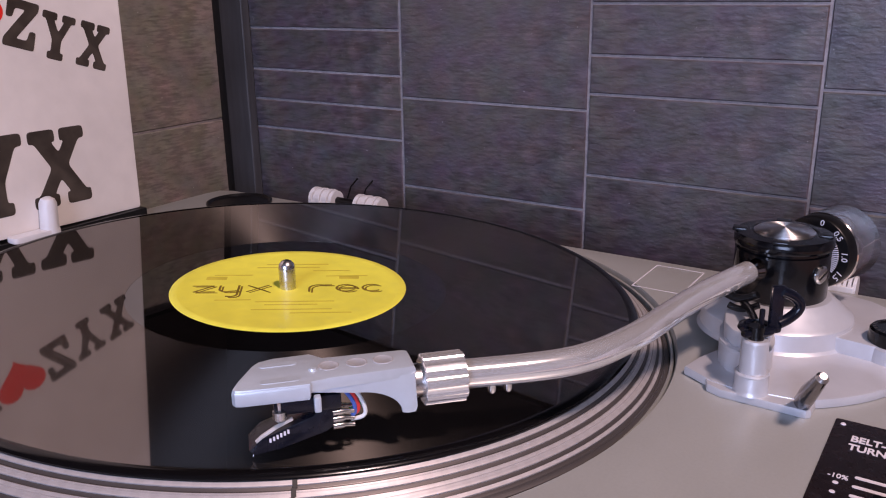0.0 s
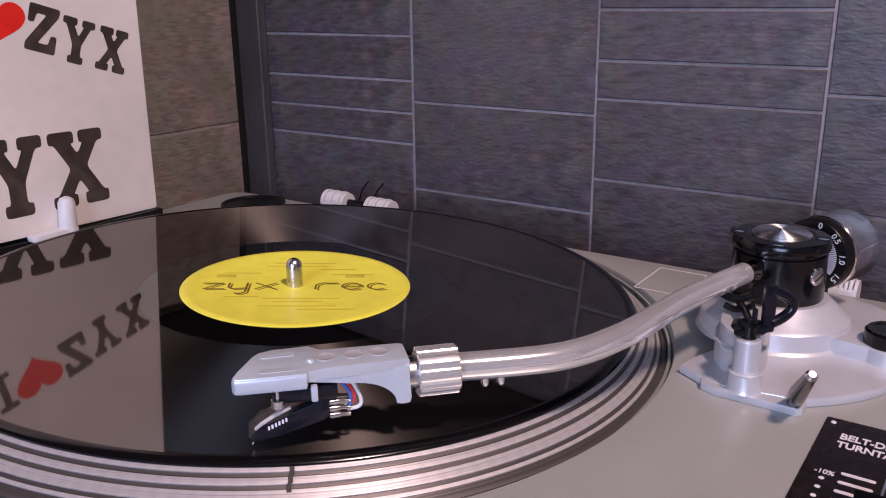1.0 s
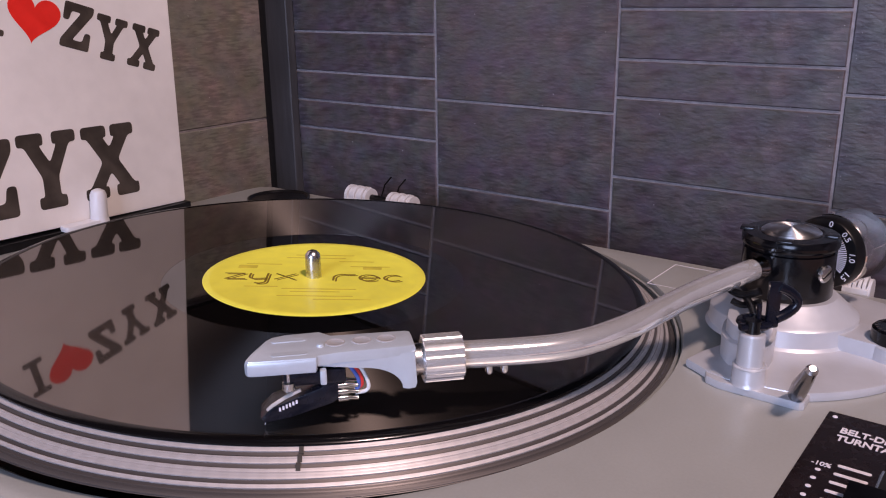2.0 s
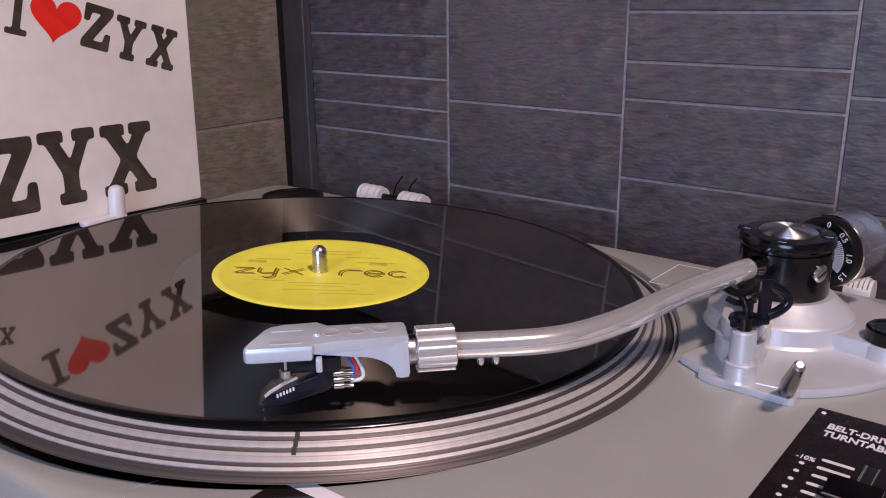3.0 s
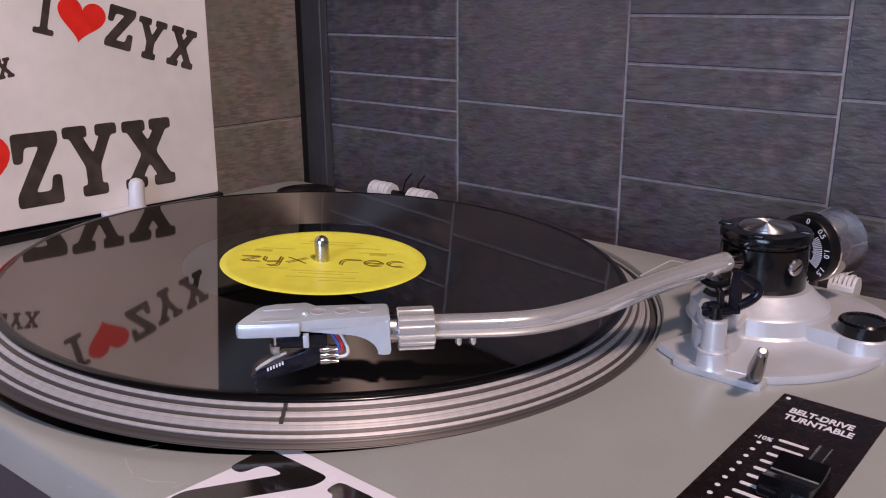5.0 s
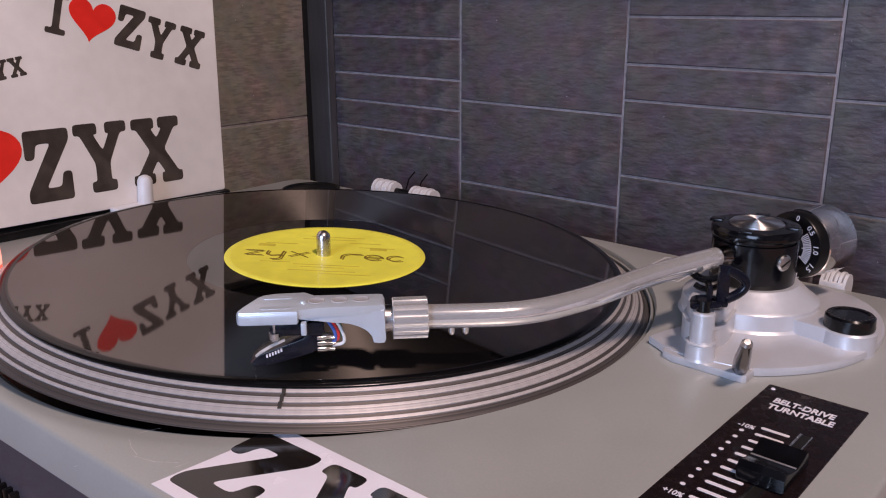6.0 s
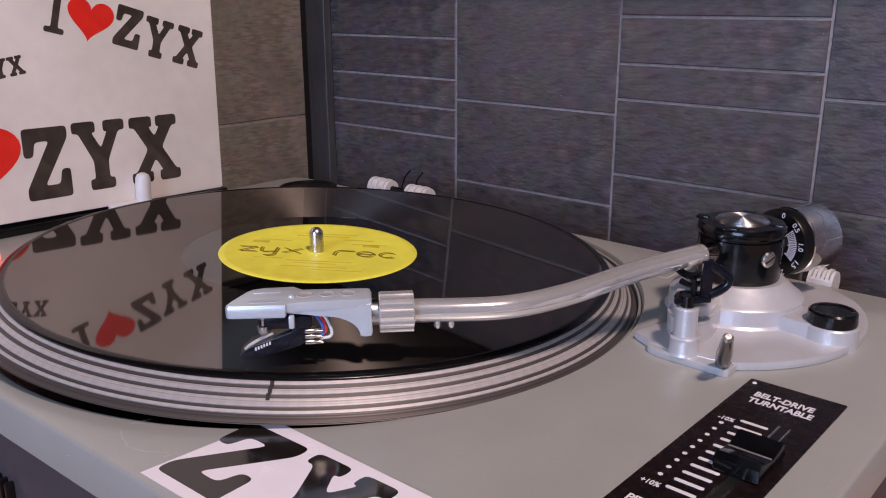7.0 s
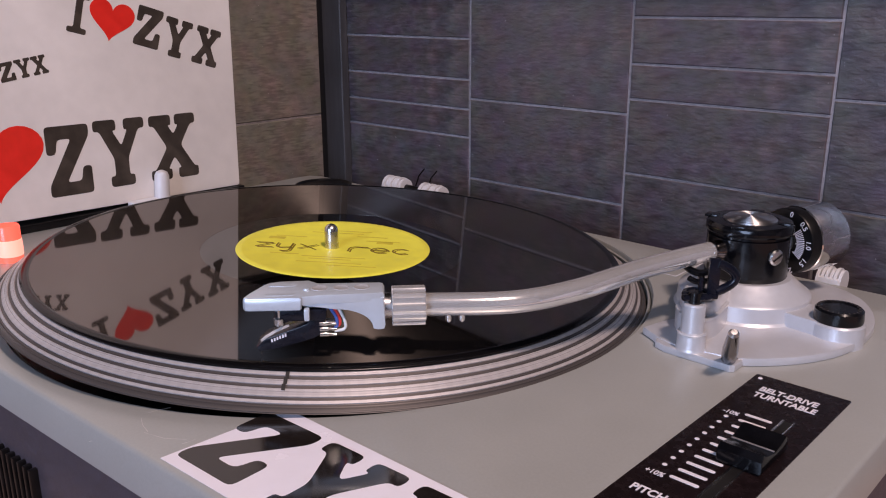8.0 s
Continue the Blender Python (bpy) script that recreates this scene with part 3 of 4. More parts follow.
# ---- tonearm assembly ----
G = Vector((0.184, 0.094, 0.0))
AX = Vector((0.325, 0.946, 0.0)).normalized()
GX = Matrix.Translation((G.x, G.y, 0))
FT = D + 0.0038
flange = [(0.1652, 0.0378), (0.1766, 0.0312), (0.1850, 0.0290), (0.2090, 0.0322)]
flange += [(0.1675 + 0.0737 * math.cos(radians(a)), 0.0930 + 0.0737 * math.sin(radians(a))) for a in range(-55, 41, 5)]
flange += [(0.2150, 0.1475), (0.2000, 0.1525), (0.1880, 0.1470), (0.1810, 0.1380), (0.1770, 0.1250), (0.1755, 0.1050), (0.1750, 0.0850), (0.1735, 0.0710), (0.1715, 0.0600), (0.1672, 0.0480)]
arm_base = part("arm_base", prism(flange, D, FT, 0.0013), SILVER, tt, "satin silver tonearm base with broad flange")
part("drum", lathe([(0.0312, FT - 0.0002), (0.0306, FT + 0.0004), (0.0300, FT + 0.0012), (0.0295, -0.0036), (0.0290, -0.0030), (0.0279, -0.0024), (0.0212, 0.0036), (0.0204, 0.0042), (0.001, 0.0042), (0.001, FT - 0.0002)], 96, (G.x + 0.0008, G.y + 0.0008, 0)), SILVER, arm_base,
     "conical silver pedestal", sharp=22)
tab = [(0.1800, 0.0480), (0.1745, 0.0330), (0.1765, 0.0285), (0.1820, 0.0262), (0.2108, 0.0256), (0.2122, 0.0270), (0.2122, 0.0480)]
part("tab", prism(tab, D, D + 0.0032, 0.0006), SILVER, arm_base, "flat silver foot of the arm lift")
# grey strip laid on the tab as the painted shade inside the lever slot
part("slot_shade", box(0.2086, 0.2106, 0.0305, 0.0455, D + 0.0028, D + 0.0036, 0.0003), GREYPRINTSHADE, arm_base)
lobe = [(0.1800, 0.0410), (0.1860, 0.0390), (0.1905, 0.0394), (0.1930, 0.0430), (0.1938, 0.0480), (0.1933, 0.0540), (0.1905, 0.0667), (0.1885, 0.0760), (0.1840, 0.0900),
        (0.1720, 0.0840), (0.1705, 0.0720), (0.1712, 0.0600), (0.1745, 0.0480)]
mid_lobe = Vector((0.1815, 0.0640))


def lobe_ring(k):
    """The lobe's outline drawn in towards its middle."""
    return [tuple(mid_lobe + (Vector(p) - mid_lobe) * k) for p in lobe]


plinth = part("lobe", prism(lobe_ring(0.985), FT - 0.0004, -0.0035), SILVER, arm_base, "raised silver plinth below the arm rest")
part("lobe_lip", prism(lobe, -0.0036, -0.0020, 0.0006), SILVER, plinth)
part("riser", prism(lobe_ring(0.86), -0.0024, 0.0042, 0.0010), SILVER, plinth)
ang = math.atan2(0.0865 - G.y, 0.232 - G.x)
part("skating_box", box(0.012, 0.050, -0.0100, 0.0100, D + 0.001, -0.0050, 0.0012, m=Matrix.Translation((G.x, G.y, 0)) @ Matrix.Rotation(ang, 4, "Z")), SILVER, arm_base)
knob_c = (0.2305, 0.0865, 0)
part("dial_base", lathe([(0, D), (0.0112, D), (0.0110, -0.0060), (0.0104, -0.0052), (0, -0.0052)], 48, knob_c), SILVER, arm_base)
skate = part("anti_skating_dial", lathe([(0, -0.0052), (0.0099, -0.0052), (0.0101, -0.0042), (0.0098, -0.0002), (0.0090, 0.0006), (0.0076, 0.0006), (0.0070, 0.0001), (0, 0.0001)], 48, knob_c), BLACK, arm_base, "black round dial knob")
for i in range(24):
    a = 2 * math.pi * i / 24
    part("tick", box(0.0077, 0.0088, -0.00018, 0.00018, 0.0005, 0.00070, m=Matrix.Translation(knob_c) @ Matrix.Rotation(a, 4, "Z")), INK, skate)

gimbal = part("gimbal", lathe([(0, 0.0040), (0.0180, 0.0040), (0.0184, 0.0048), (0.0184, 0.0232), (0.0175, 0.0236), (0.0175, 0.0246), (0.0189, 0.0250), (0.0192, 0.0258), (0.0192, 0.0284),
                               (0.0184, 0.0296), (0.0132, 0.0300), (0.0128, 0.0296), (0, 0.0296)], 64, (G.x + 0.0007, G.y + 0.0007, 0)), BLACK, tt, "glossy black bearing housing of the tonearm")
part("cap", lathe([(0, 0.0294), (0.0118, 0.0294), (0.0118, 0.0302), (0.0108, 0.0310), (0, 0.0318)], 48, (G.x + 0.0007, G.y + 0.0007, 0)), SPUN, gimbal, "spun steel cap", centre=(G.x + 0.0007, G.y + 0.0007, 0.030))
for a in (10, 100, 190, 280):
    part("lug", box(0.0135, 0.0190, -0.0030, 0.0030, 0.0292, 0.0304, 0.0004, m=GX @ Matrix.Rotation(radians(a), 4, "Z")), BLACK, gimbal)
side = Vector((0.0181, -0.0081, 0)).normalized()
screw_m = Matrix.Translation(G + side * 0.0185 + Vector((0, 0, 0.0167))) @ side.to_track_quat("Z", "Y").to_matrix().to_4x4()
screw = part("screw", lathe([(0, 0), (0.0037, 0), (0.0037, 0.0008), (0.0030, 0.0014), (0, 0.0016)], 24, m=screw_m), PINMETAL, gimbal, "bright steel bearing screw")
part("slot", box(-0.0026, 0.0026, -0.0004, 0.0004, 0.0012, 0.0018, m=screw_m @ Matrix.Rotation(radians(30), 4, "Z")), SATINBLACK, screw)

# counterweight on the rear stub
cw_m = Matrix.Translation(G + AX * 0.0255 + Vector((0, 0, 0.0156))) @ AX.to_track_quat("Z", "Y").to_matrix().to_4x4()
weight = part("counterweight", lathe([(0, 0.0070), (0.0156, 0.0070), (0.0162, 0.0078), (0.0162, 0.0262), (0.0155, 0.0272), (0, 0.0272)], 64, m=cw_m), WEIGHT, tt, "worn bright steel counterweight")
part("stub", lathe([(0, -0.0070), (0.0050, -0.0070), (0.0050, 0.0080), (0, 0.0080)], 32, m=cw_m), BRUSHED, weight)
dial = part("dial_ring", lathe([(0.0050, 0.0006), (0.0092, 0.0), (0.0153, 0.0012), (0.0158, 0.0020), (0.0158, 0.0074), (0.0050, 0.0074)], 64, m=cw_m), SATINBLACK, weight, "black tracking-force dial ring")
UPZ = Vector((0, 0, 1))
RIGHT = AX.cross(UPZ)


def dial_pose(deg, radius, out=0.0008):
    """A pose on the dial's front face, clockwise from the top, its x along the circle and its y outwards."""
    a = radians(deg)
    y = UPZ * math.cos(a) + RIGHT * math.sin(a)
    x = RIGHT * math.cos(a) - UPZ * math.sin(a)
    c = G + Vector((0, 0, 0.0156)) + AX * (0.0255 + 0.00062 - out) + y * radius
    m = Matrix((x, y, -AX)).transposed().to_4x4()
    m.translation = c
    return m


for text, deg, w in (("0", 12, 0.0018), ("0.5", 48, 0.0048), ("1.0", 85, 0.0048), ("1.5", 122, 0.0048), ("2", 156, 0.0018)):
    writing("numeral", text, 0.0036, dial_pose(deg, 0.0129) @ Matrix.Translation((-w / 2, 0, 0)), PRINT, dial, bold=0.00004)
for i in range(17):
    deg = 48 + 4.7 * i
    long = i in (0, 8, 16)
    part("tick", box(-0.00022, 0.00022, 0.0074 if not long else 0.0066, 0.0114, -0.0002, 0.0003, m=dial_pose(deg, 0.0, 0.0004)), PRINT, dial)

# arm tube
ARM_Z = 0.0178
arm_pts = [(0.1770, 0.0716), (0.1735, 0.0570), (0.1700, 0.0420), (0.1672, 0.0260), (0.1652, 0.0080), (0.1634, -0.0080), (0.1610, -0.0185), (0.1578, -0.0300),
           (0.1525, -0.0404), (0.1440, -0.0500), (0.1330, -0.0606), (0.1235, -0.0696)]
arm = part("tonearm", tube([(x, y, ARM_Z) for x, y in arm_pts], 0.0044, 28, smooth=2), TUBEMAT, tt, "curved polished chrome arm tube")
part("sleeve", tube([(0.1770, 0.0714, ARM_Z), (0.1778, 0.0742, ARM_Z), (0.1784, 0.0762, ARM_Z), (0.1815, 0.0850, ARM_Z)], 0.004, 24, radii=[0.0036, 0.0036, 0.0046, 0.0046]), DARKCHROME, arm, "dark collar where the tube enters the bearing")
AD = Vector((0.68, 0.733, 0)).normalized()          # from the shell's nose towards the arm
AN = Vector((AD.y, -AD.x, 0))                         # towards the record's edge
S0 = Vector((0.1203, -0.0745, 0.0))                   # middle of the shell's rear end
SM = Matrix((AD, -AN, UPZ)).transposed().to_4x4()     # x along the arm, y away from the rim
SM.translation = S0
flutes = []
for i in range(60):
    a = 2 * math.pi * i / 60
    flutes.append((0.0075 if i % 6 < 3 else 0.0069, a))
col_m = SM @ Matrix.Translation((0.0024, 0, ARM_Z)) @ Matrix.Rotation(radians(90), 4, "Y")
part("collar", prism([(r * math.cos(a), r * math.sin(a)) for r, a in flutes], 0.0, 0.0125, 0.0003, m=col_m, seg=1), TUBEMAT, arm, "fluted chrome locking collar")
part("neck", tube([SM @ Vector((-0.001, 0, ARM_Z)), SM @ Vector((0.006, 0, ARM_Z))], 0.0050, 24), BRUSHED, arm)
for u in (0.0235, 0.0285):
    part("stud", lathe([(0, -0.0017), (0.0008, -0.0016), (0.0013, -0.0008), (0.0013, 0.0015), (0, 0.0015)], 16, tuple(SM @ Vector((u, -0.0006, ARM_Z - 0.0052)))), CHROME, arm)

# headshell: flat nose plate, body with an arched cut-out below, finger lift side notch
ST = 0.0252
nose = [(-0.0504, -0.0072), (-0.0496, -0.0084), (-0.0480, -0.0088), (-0.0300, -0.0093), (-0.0296, -0.0080), (-0.0240, -0.0068), (-0.0020, -0.0061), (-0.0006, -0.0052),
        (-0.0006, 0.0052), (-0.0020, 0.0061), (-0.0250, 0.0068), (-0.0285, 0.0104), (-0.0390, 0.0100), (-0.0430, 0.0086), (-0.0448, 0.0064), (-0.0490, -0.0030)]
shell = part("headshell", prism(nose, ST - 0.0035, ST, 0.0006, m=SM), SHELLMAT, tt, "satin silver headshell of the tonearm")
web = [(-0.0297, ST - 0.0044), (-0.0238, ST - 0.0050)]
for i in range(11):
    a = radians(90 * i / 10)
    web.append((-0.0175 + 0.0130 * math.sin(a), ST - 0.0060 - 0.0078 * (1 - math.cos(a))))
web += [(-0.0028, ST - 0.0142), (-0.0006, ST - 0.0140), (-0.0001, ST - 0.0125), (-0.0006, ST - 0.0020), (-0.0297, ST - 0.0020)]
flip = Matrix(((1, 0, 0, 0), (0, 0, 1, 0), (0, 1, 0, 0), (0, 0, 0, 1)))
for y0, y1 in ((-0.0062, -0.0046), (0.0046, 0.0062)):
    part("side_web", prism(web, y0, y1, 0.0003, m=SM @ flip), SHELLMAT, shell)
part("rear_wall", box(-0.0018, -0.0002, -0.0054, 0.0054, ST - 0.0138, ST - 0.0008, 0.0006, m=SM), SHELLMAT, shell)
part("nose_lip", prism([(x - 0.0002, y * 1.03) for x, y in nose if x < -0.0292], ST - 0.0048, ST - 0.0005, 0.0007, m=SM), SHELLMAT, shell)
for u in (-0.0240, -0.0160, -0.0085):
    part("hole", lathe([(0, ST - 0.0008), (0.0029, ST - 0.0008), (0.0030, ST + 0.00010), (0.0027, ST + 0.00018), (0.0025, ST + 0.00006), (0, ST + 0.00004)], 24, tuple(SM @ Vector((u, 0.0008, 0)))), SILVER, shell, "shallow round bored hole")
for v in (-0.0052, 0.0052):
    part("slot", prism(rounded(-0.0430, -0.0325, v - 0.0013, v + 0.0013, 0.0012, 4), ST - 0.0010, ST + 0.00015, m=SM), SHELLMAT, shell, "long screw slot")
part("rivet", lathe([(0, ST), (0.0012, ST), (0.0010, ST + 0.0007), (0, ST + 0.0009)], 16, tuple(SM @ Vector((-0.0285, -0.0008, 0)))), SHELLMAT, shell)
bolt = part("bolt", lathe([(0, ST - 0.0125), (0.0010, ST - 0.0122), (0.0019, ST - 0.0112), (0.0019, ST - 0.0090), (0.0009, ST - 0.0086), (0.0009, ST - 0.0050), (0, ST - 0.0050)], 20, tuple(SM @ Vector((-0.0385, -0.0052, 0)))), PINMETAL, shell, "cartridge screw with white nut")
part("finger_tab", box(-0.0292, -0.0272, -0.0090, -0.0062, ST - 0.0092, ST - 0.0046, 0.0006, m=SM), SHELLMAT, shell)

# cartridge
cart_prof = [(-0.0474, 0.0050), (-0.0440, 0.0082), (-0.0290, 0.0135), (-0.0225, ST - 0.0062), (-0.0225, 0.0102), (-0.0260, 0.0080), (-0.0380, 0.0046), (-0.0462, 0.0034)]
cart = part("cartridge", prism(cart_prof, -0.0052, 0.0052, 0.0006, m=SM @ flip), NAVY, tt, "dark navy pickup cartridge")
part("mount", box(-0.0400, -0.0215, -0.0060, 0.0060, ST - 0.0102, ST - 0.0058, 0.0006, m=SM), NAVY, cart)
part("guard", prism([(-0.0456, 0.0080), (-0.0440, 0.0094), (-0.0400, 0.0118), (-0.0352, 0.0138), (-0.0349, 0.0130), (-0.0398, 0.0108), (-0.0435, 0.0086), (-0.0452, 0.0073)], -0.0056, -0.0046, 0.0002, m=SM @ flip), SCRATCH, cart, "pale stylus guard edge")
part("stylus", tube([SM @ Vector((-0.0450, 0, 0.0040)), SM @ Vector((-0.0466, 0, 0.0002))], 0.0003, 8, radii=[0.0004, 0.00012]), CHROME, cart)
for i in range(6):
    u = -0.0418 + i * 0.0010
    part("emblem_bar", box(u, u + 0.0006, -0.00535, -0.0051, 0.0070 + 0.00040 * i, 0.0082 + 0.00040 * i, m=SM), PRINT, cart)
for v, z in ((-0.0046, 0.0134), (-0.0046, 0.0113), (-0.0046, 0.0092), (0.0010, 0.0124), (0.0010, 0.0100)):
    part("pin", tube([SM @ Vector((-0.0240, v, z)), SM @ Vector((-0.0212, v, z)), SM @ Vector((-0.0206, v, z)), SM @ Vector((-0.0180, v, z - 0.0003))], 0.0010, 12, radii=[0.0010, 0.0010, 0.0007, 0.0006]), PINMETAL, cart, "bright connector pin")
for material, v, z, bulge in ((WIRE_R, -0.0036, 0.0118, 0.0), (WIRE_B, -0.0040, 0.0116, -0.0010), (WIRE_W, -0.0034, 0.0100, 0.0020), (WIRE_G, 0.0008, 0.0112, 0.0011)):
    part("wire", tube([SM @ Vector((-0.0188, v, z)), SM @ Vector((-0.0166 + bulge, v, z + 0.0004)), SM @ Vector((-0.0168 + bulge, v, z + 0.0040)), SM @ Vector((-0.0196 + bulge, v * 0.8, ST - 0.0056)), SM @ Vector((-0.0214 + bulge, v * 0.6, ST - 0.0034))], 0.0006, 10, smooth=2), material, cart, "thin coloured lead wire")

# arm rest, lift and cue lever
PC = (0.1910, 0.0315, 0)
pillar = part("lift_pillar", lathe([(0, D + 0.003), (0.0064, D + 0.003), (0.0061, D + 0.0036), (0.0059, D + 0.0046), (0.0057, -0.0056), (0.0060, -0.0050), (0.0056, -0.0044), (0.0047, -0.0046), (0.0046, 0.0070), (0.0042, 0.0078), (0, 0.0078)], 40, PC), SILVER, tt, "round silver arm-lift pillar", sharp=25)
part("stem", lathe([(0, 0.0075), (0.0028, 0.0075), (0.0028, 0.0125), (0, 0.0125)], 24, PC), BLACK, pillar)
rest = []
for i in range(9):
    k = i / 8
    rest.append((0.1690 + 0.0150 * k, 0.0622 - 0.0012 * k, 0.0132 - 0.0030 * math.sin(math.pi * k)))
part("lift_cradle", join(tube(rest, 0.0016, 12), tube([(x + 0.0010, y - 0.0016, z - 0.0036) for x, y, z in rest[2:]], 0.0013, 12)), BLACK, pillar, "glossy black curved cradle under the tube")
part("lift_arm", tube([(0.1900, 0.0365, 0.0098), (0.1870, 0.0450, 0.0094), (0.1830, 0.0545, 0.0092), (0.1790, 0.0612, 0.0092)], 0.0015, 12, smooth=1), BLACK, pillar)
part("lift_cup", lathe([(0, 0.0086), (0.0058, 0.0088), (0.0066, 0.0098), (0.0062, 0.0110), (0.0046, 0.0114), (0.0042, 0.0104), (0, 0.0104)], 32, (0.1900, 0.0362, 0)), NAVY, pillar, "dark dished lift plate")
# the clip: an upright plate with a crescent ear and a short foot
CM = Matrix.Translation((0.1955, 0.0378, 0)) @ Matrix.Rotation(radians(43), 4, "Z")
ear = [CM @ Vector((0.0014 + 0.0074 * math.sin(math.pi * i / 12) ** 0.8, 0, 0.0240 - 0.0120 * i / 12)) for i in range(13)]
clip = part("arm_rest", join(box(-0.0024, 0.0022, -0.0010, 0.0010, 0.0092, 0.0262, 0.0005, m=CM), tube(ear, 0.0019, 12),
                             box(-0.0130, 0.0020, -0.0014, 0.0014, 0.0088, 0.0112, 0.0008, m=CM @ Matrix.Rotation(radians(8), 4, "Z")),
                             box(-0.0060, -0.0044, -0.0008, 0.0008, 0.0105, 0.0180, 0.0005, m=CM)), NAVY, tt, "dark plastic arm rest clip")
lever = part("cue_lever", tube([(0.2082, 0.0296, D + 0.0030), (0.2090, 0.0280, D + 0.0050), (0.2112, 0.0236, D + 0.0110), (0.2148, 0.0162, 0.0040), (0.2158, 0.0142, 0.0062), (0.2160, 0.0138, 0.0068)], 0.002, 16,
                               radii=[0.0020, 0.0030, 0.0031, 0.0023, 0.0021, 0.0012]), DARKCHROME, tt, "dark mirror-chrome cue lever")
part("tip", tube([(0.2155, 0.0148, 0.0056), (0.2158, 0.0142, 0.0063), (0.2162, 0.0135, 0.0073)], 0.002, 16, radii=[0.0021, 0.0021, 0.0012]), BRUSHED, lever, "bright rounded tip")

# pitch slider panel
panel = part("pitch_panel", prism(rounded(0.2196, 0.2550, -0.0970, 0.0318, 0.0008, 3), D - 0.0004, D + 0.0003), PANELBLACK, tt, "glossy black slider panel with white print")
PT = D + 0.00036
flat = lambda x, y, z=PT: Matrix.Translation((x, y, z))
writing("lettering", "BELT-DRIVE", 0.0056, flat(0.2258, 0.0178), PRINT, panel, wide=0.74, bold=0.00016)
writing("lettering", "TURNTABLE", 0.0056, flat(0.2258, 0.0120), PRINT, panel, wide=0.74, bold=0.00016)
writing("lettering", "-10%", 0.0036, flat(0.2232, -0.0072), PRINT, panel, wide=0.80, bold=0.00006)
writing("lettering", "+10%", 0.0036, flat(0.2226, -0.0612), PRINT, panel, wide=0.80, bold=0.00006)
writing("lettering", "PITCH", 0.0050, flat(0.2242, -0.0728), PRINT, panel, wide=0.84, bold=0.00014)
for i in range(9):
    part("dot", lathe([(0, PT - 0.0001), (0.00085, PT - 0.0001), (0.00085, PT + 0.00006), (0, PT + 0.00006)], 14, (0.2260, -0.0100 - 0.00548 * i, 0)), PRINT, panel)
for i in range(11):
    part("scale_bar", prism(rounded(0.2304, 0.2401, -0.0042 - 0.00546 * i - 0.0008, -0.0042 - 0.00546 * i + 0.0008, 0.0007, 3), PT - 0.0001, PT + 0.00006), PRINT, panel)
part("corner_screw", lathe([(0, PT), (0.0009, PT), (0.0007, PT + 0.0003), (0, PT + 0.0003)], 14, (0.2222, 0.0282, 0)), PRINT, panel)
part("slot", box(0.2428, 0.2460, -0.0920, 0.0000, D - 0.0002, PT + 0.0001), GAPMAT, panel, "slider slot")
part("slot_edge", box(0.2421, 0.2429, -0.0920, 0.0000, D - 0.0002, PT + 0.0004, 0.0001), PINMETAL, panel, "thin steel edge of the slot")
part("slot_edge", box(0.2459, 0.2464, -0.0920, 0.0000, D - 0.0002, PT + 0.0004, 0.0001), PINMETAL, panel)
cap_prof = [(-0.0452, PT + 0.0006), (-0.0448, PT + 0.0046), (-0.0430, PT + 0.0064), (-0.0390, PT + 0.0050), (-0.0345, PT + 0.0042), (-0.0300, PT + 0.0050), (-0.0258, PT + 0.0064), (-0.0240, PT + 0.0048), (-0.0236, PT + 0.0006)]
yz = Matrix(((0, 0, 1, 0), (1, 0, 0, 0), (0, 1, 0, 0), (0, 0, 0, 1)))
slider = part("slider_cap", prism([(y + 0.0040, z) for y, z in cap_prof], 0.2366, 0.2516, 0.0008, m=yz), BLACK, tt, "glossy black pitch slider cap with hollow top")
part("slider_line", box(0.2371, 0.2511, -0.0309, -0.0301, PT + 0.0040, PT + 0.0044), GREYPRINTSHADE, slider)

# other fittings on the deck
part("adapter_well", lathe([(0, D + 0.0002), (0.0195, D + 0.0002), (0.0210, D + 0.0016), (0.0222, D + 0.0014), (0.0224, D - 0.001), (0, D - 0.001)], 48, (-0.1795, 0.1415, 0)), SATINBLACK, tt, "round black adapter recess")
strobe = part("strobe_lamp", lathe([(0, D), (0.0066, D), (0.0066, 0.0046), (0.0061, 0.0056), (0, 0.0058)], 40, (-0.1560, -0.1058, 0)), LAMP, tt, "glowing red strobe lamp housing")
part("lens", lathe([(0.0064, D + 0.0030), (0.0068, D + 0.0034), (0.0069, D + 0.0075), (0.0068, D + 0.0125), (0.0064, D + 0.0130)], 40, (-0.1560, -0.1058, 0)), LAMPCORE, strobe, "bright glowing strobe band")
for x0, x1, y0, y1 in ((0.1125, 0.1370, 0.1575, 0.1580), (0.1125, 0.1370, 0.1215, 0.1220), (0.1120, 0.1125, 0.1215, 0.1580), (0.1365, 0.1370, 0.1220, 0.1575)):
    part("outline_mark", box(x0, x1, y0, y1, D - 0.0002, D + 0.00006), PRINT, tt, "thin pale embossed line")


def hinge_ear(x0, x1, zt, parent, name="knuckle"):
    """A ribbed white plastic knuckle."""
    n = 6
    w = (x1 - x0) / n
    pieces = [box(x0 + 0.001, x1 - 0.001, 0.1660, 0.1800, TABLE + 0.05, D + 0.002, 0.001)]
    for i in range(n):
        pieces.append(tube([(x0 + i * w + 0.0003, 0.1735, zt - 0.0078), (x0 + (i + 1) * w - 0.0003, 0.1735, zt - 0.0078)], 0.0078 if i % 2 == 0 else 0.0070, 20))
    return part(name, join(*pieces), WHITE, parent)


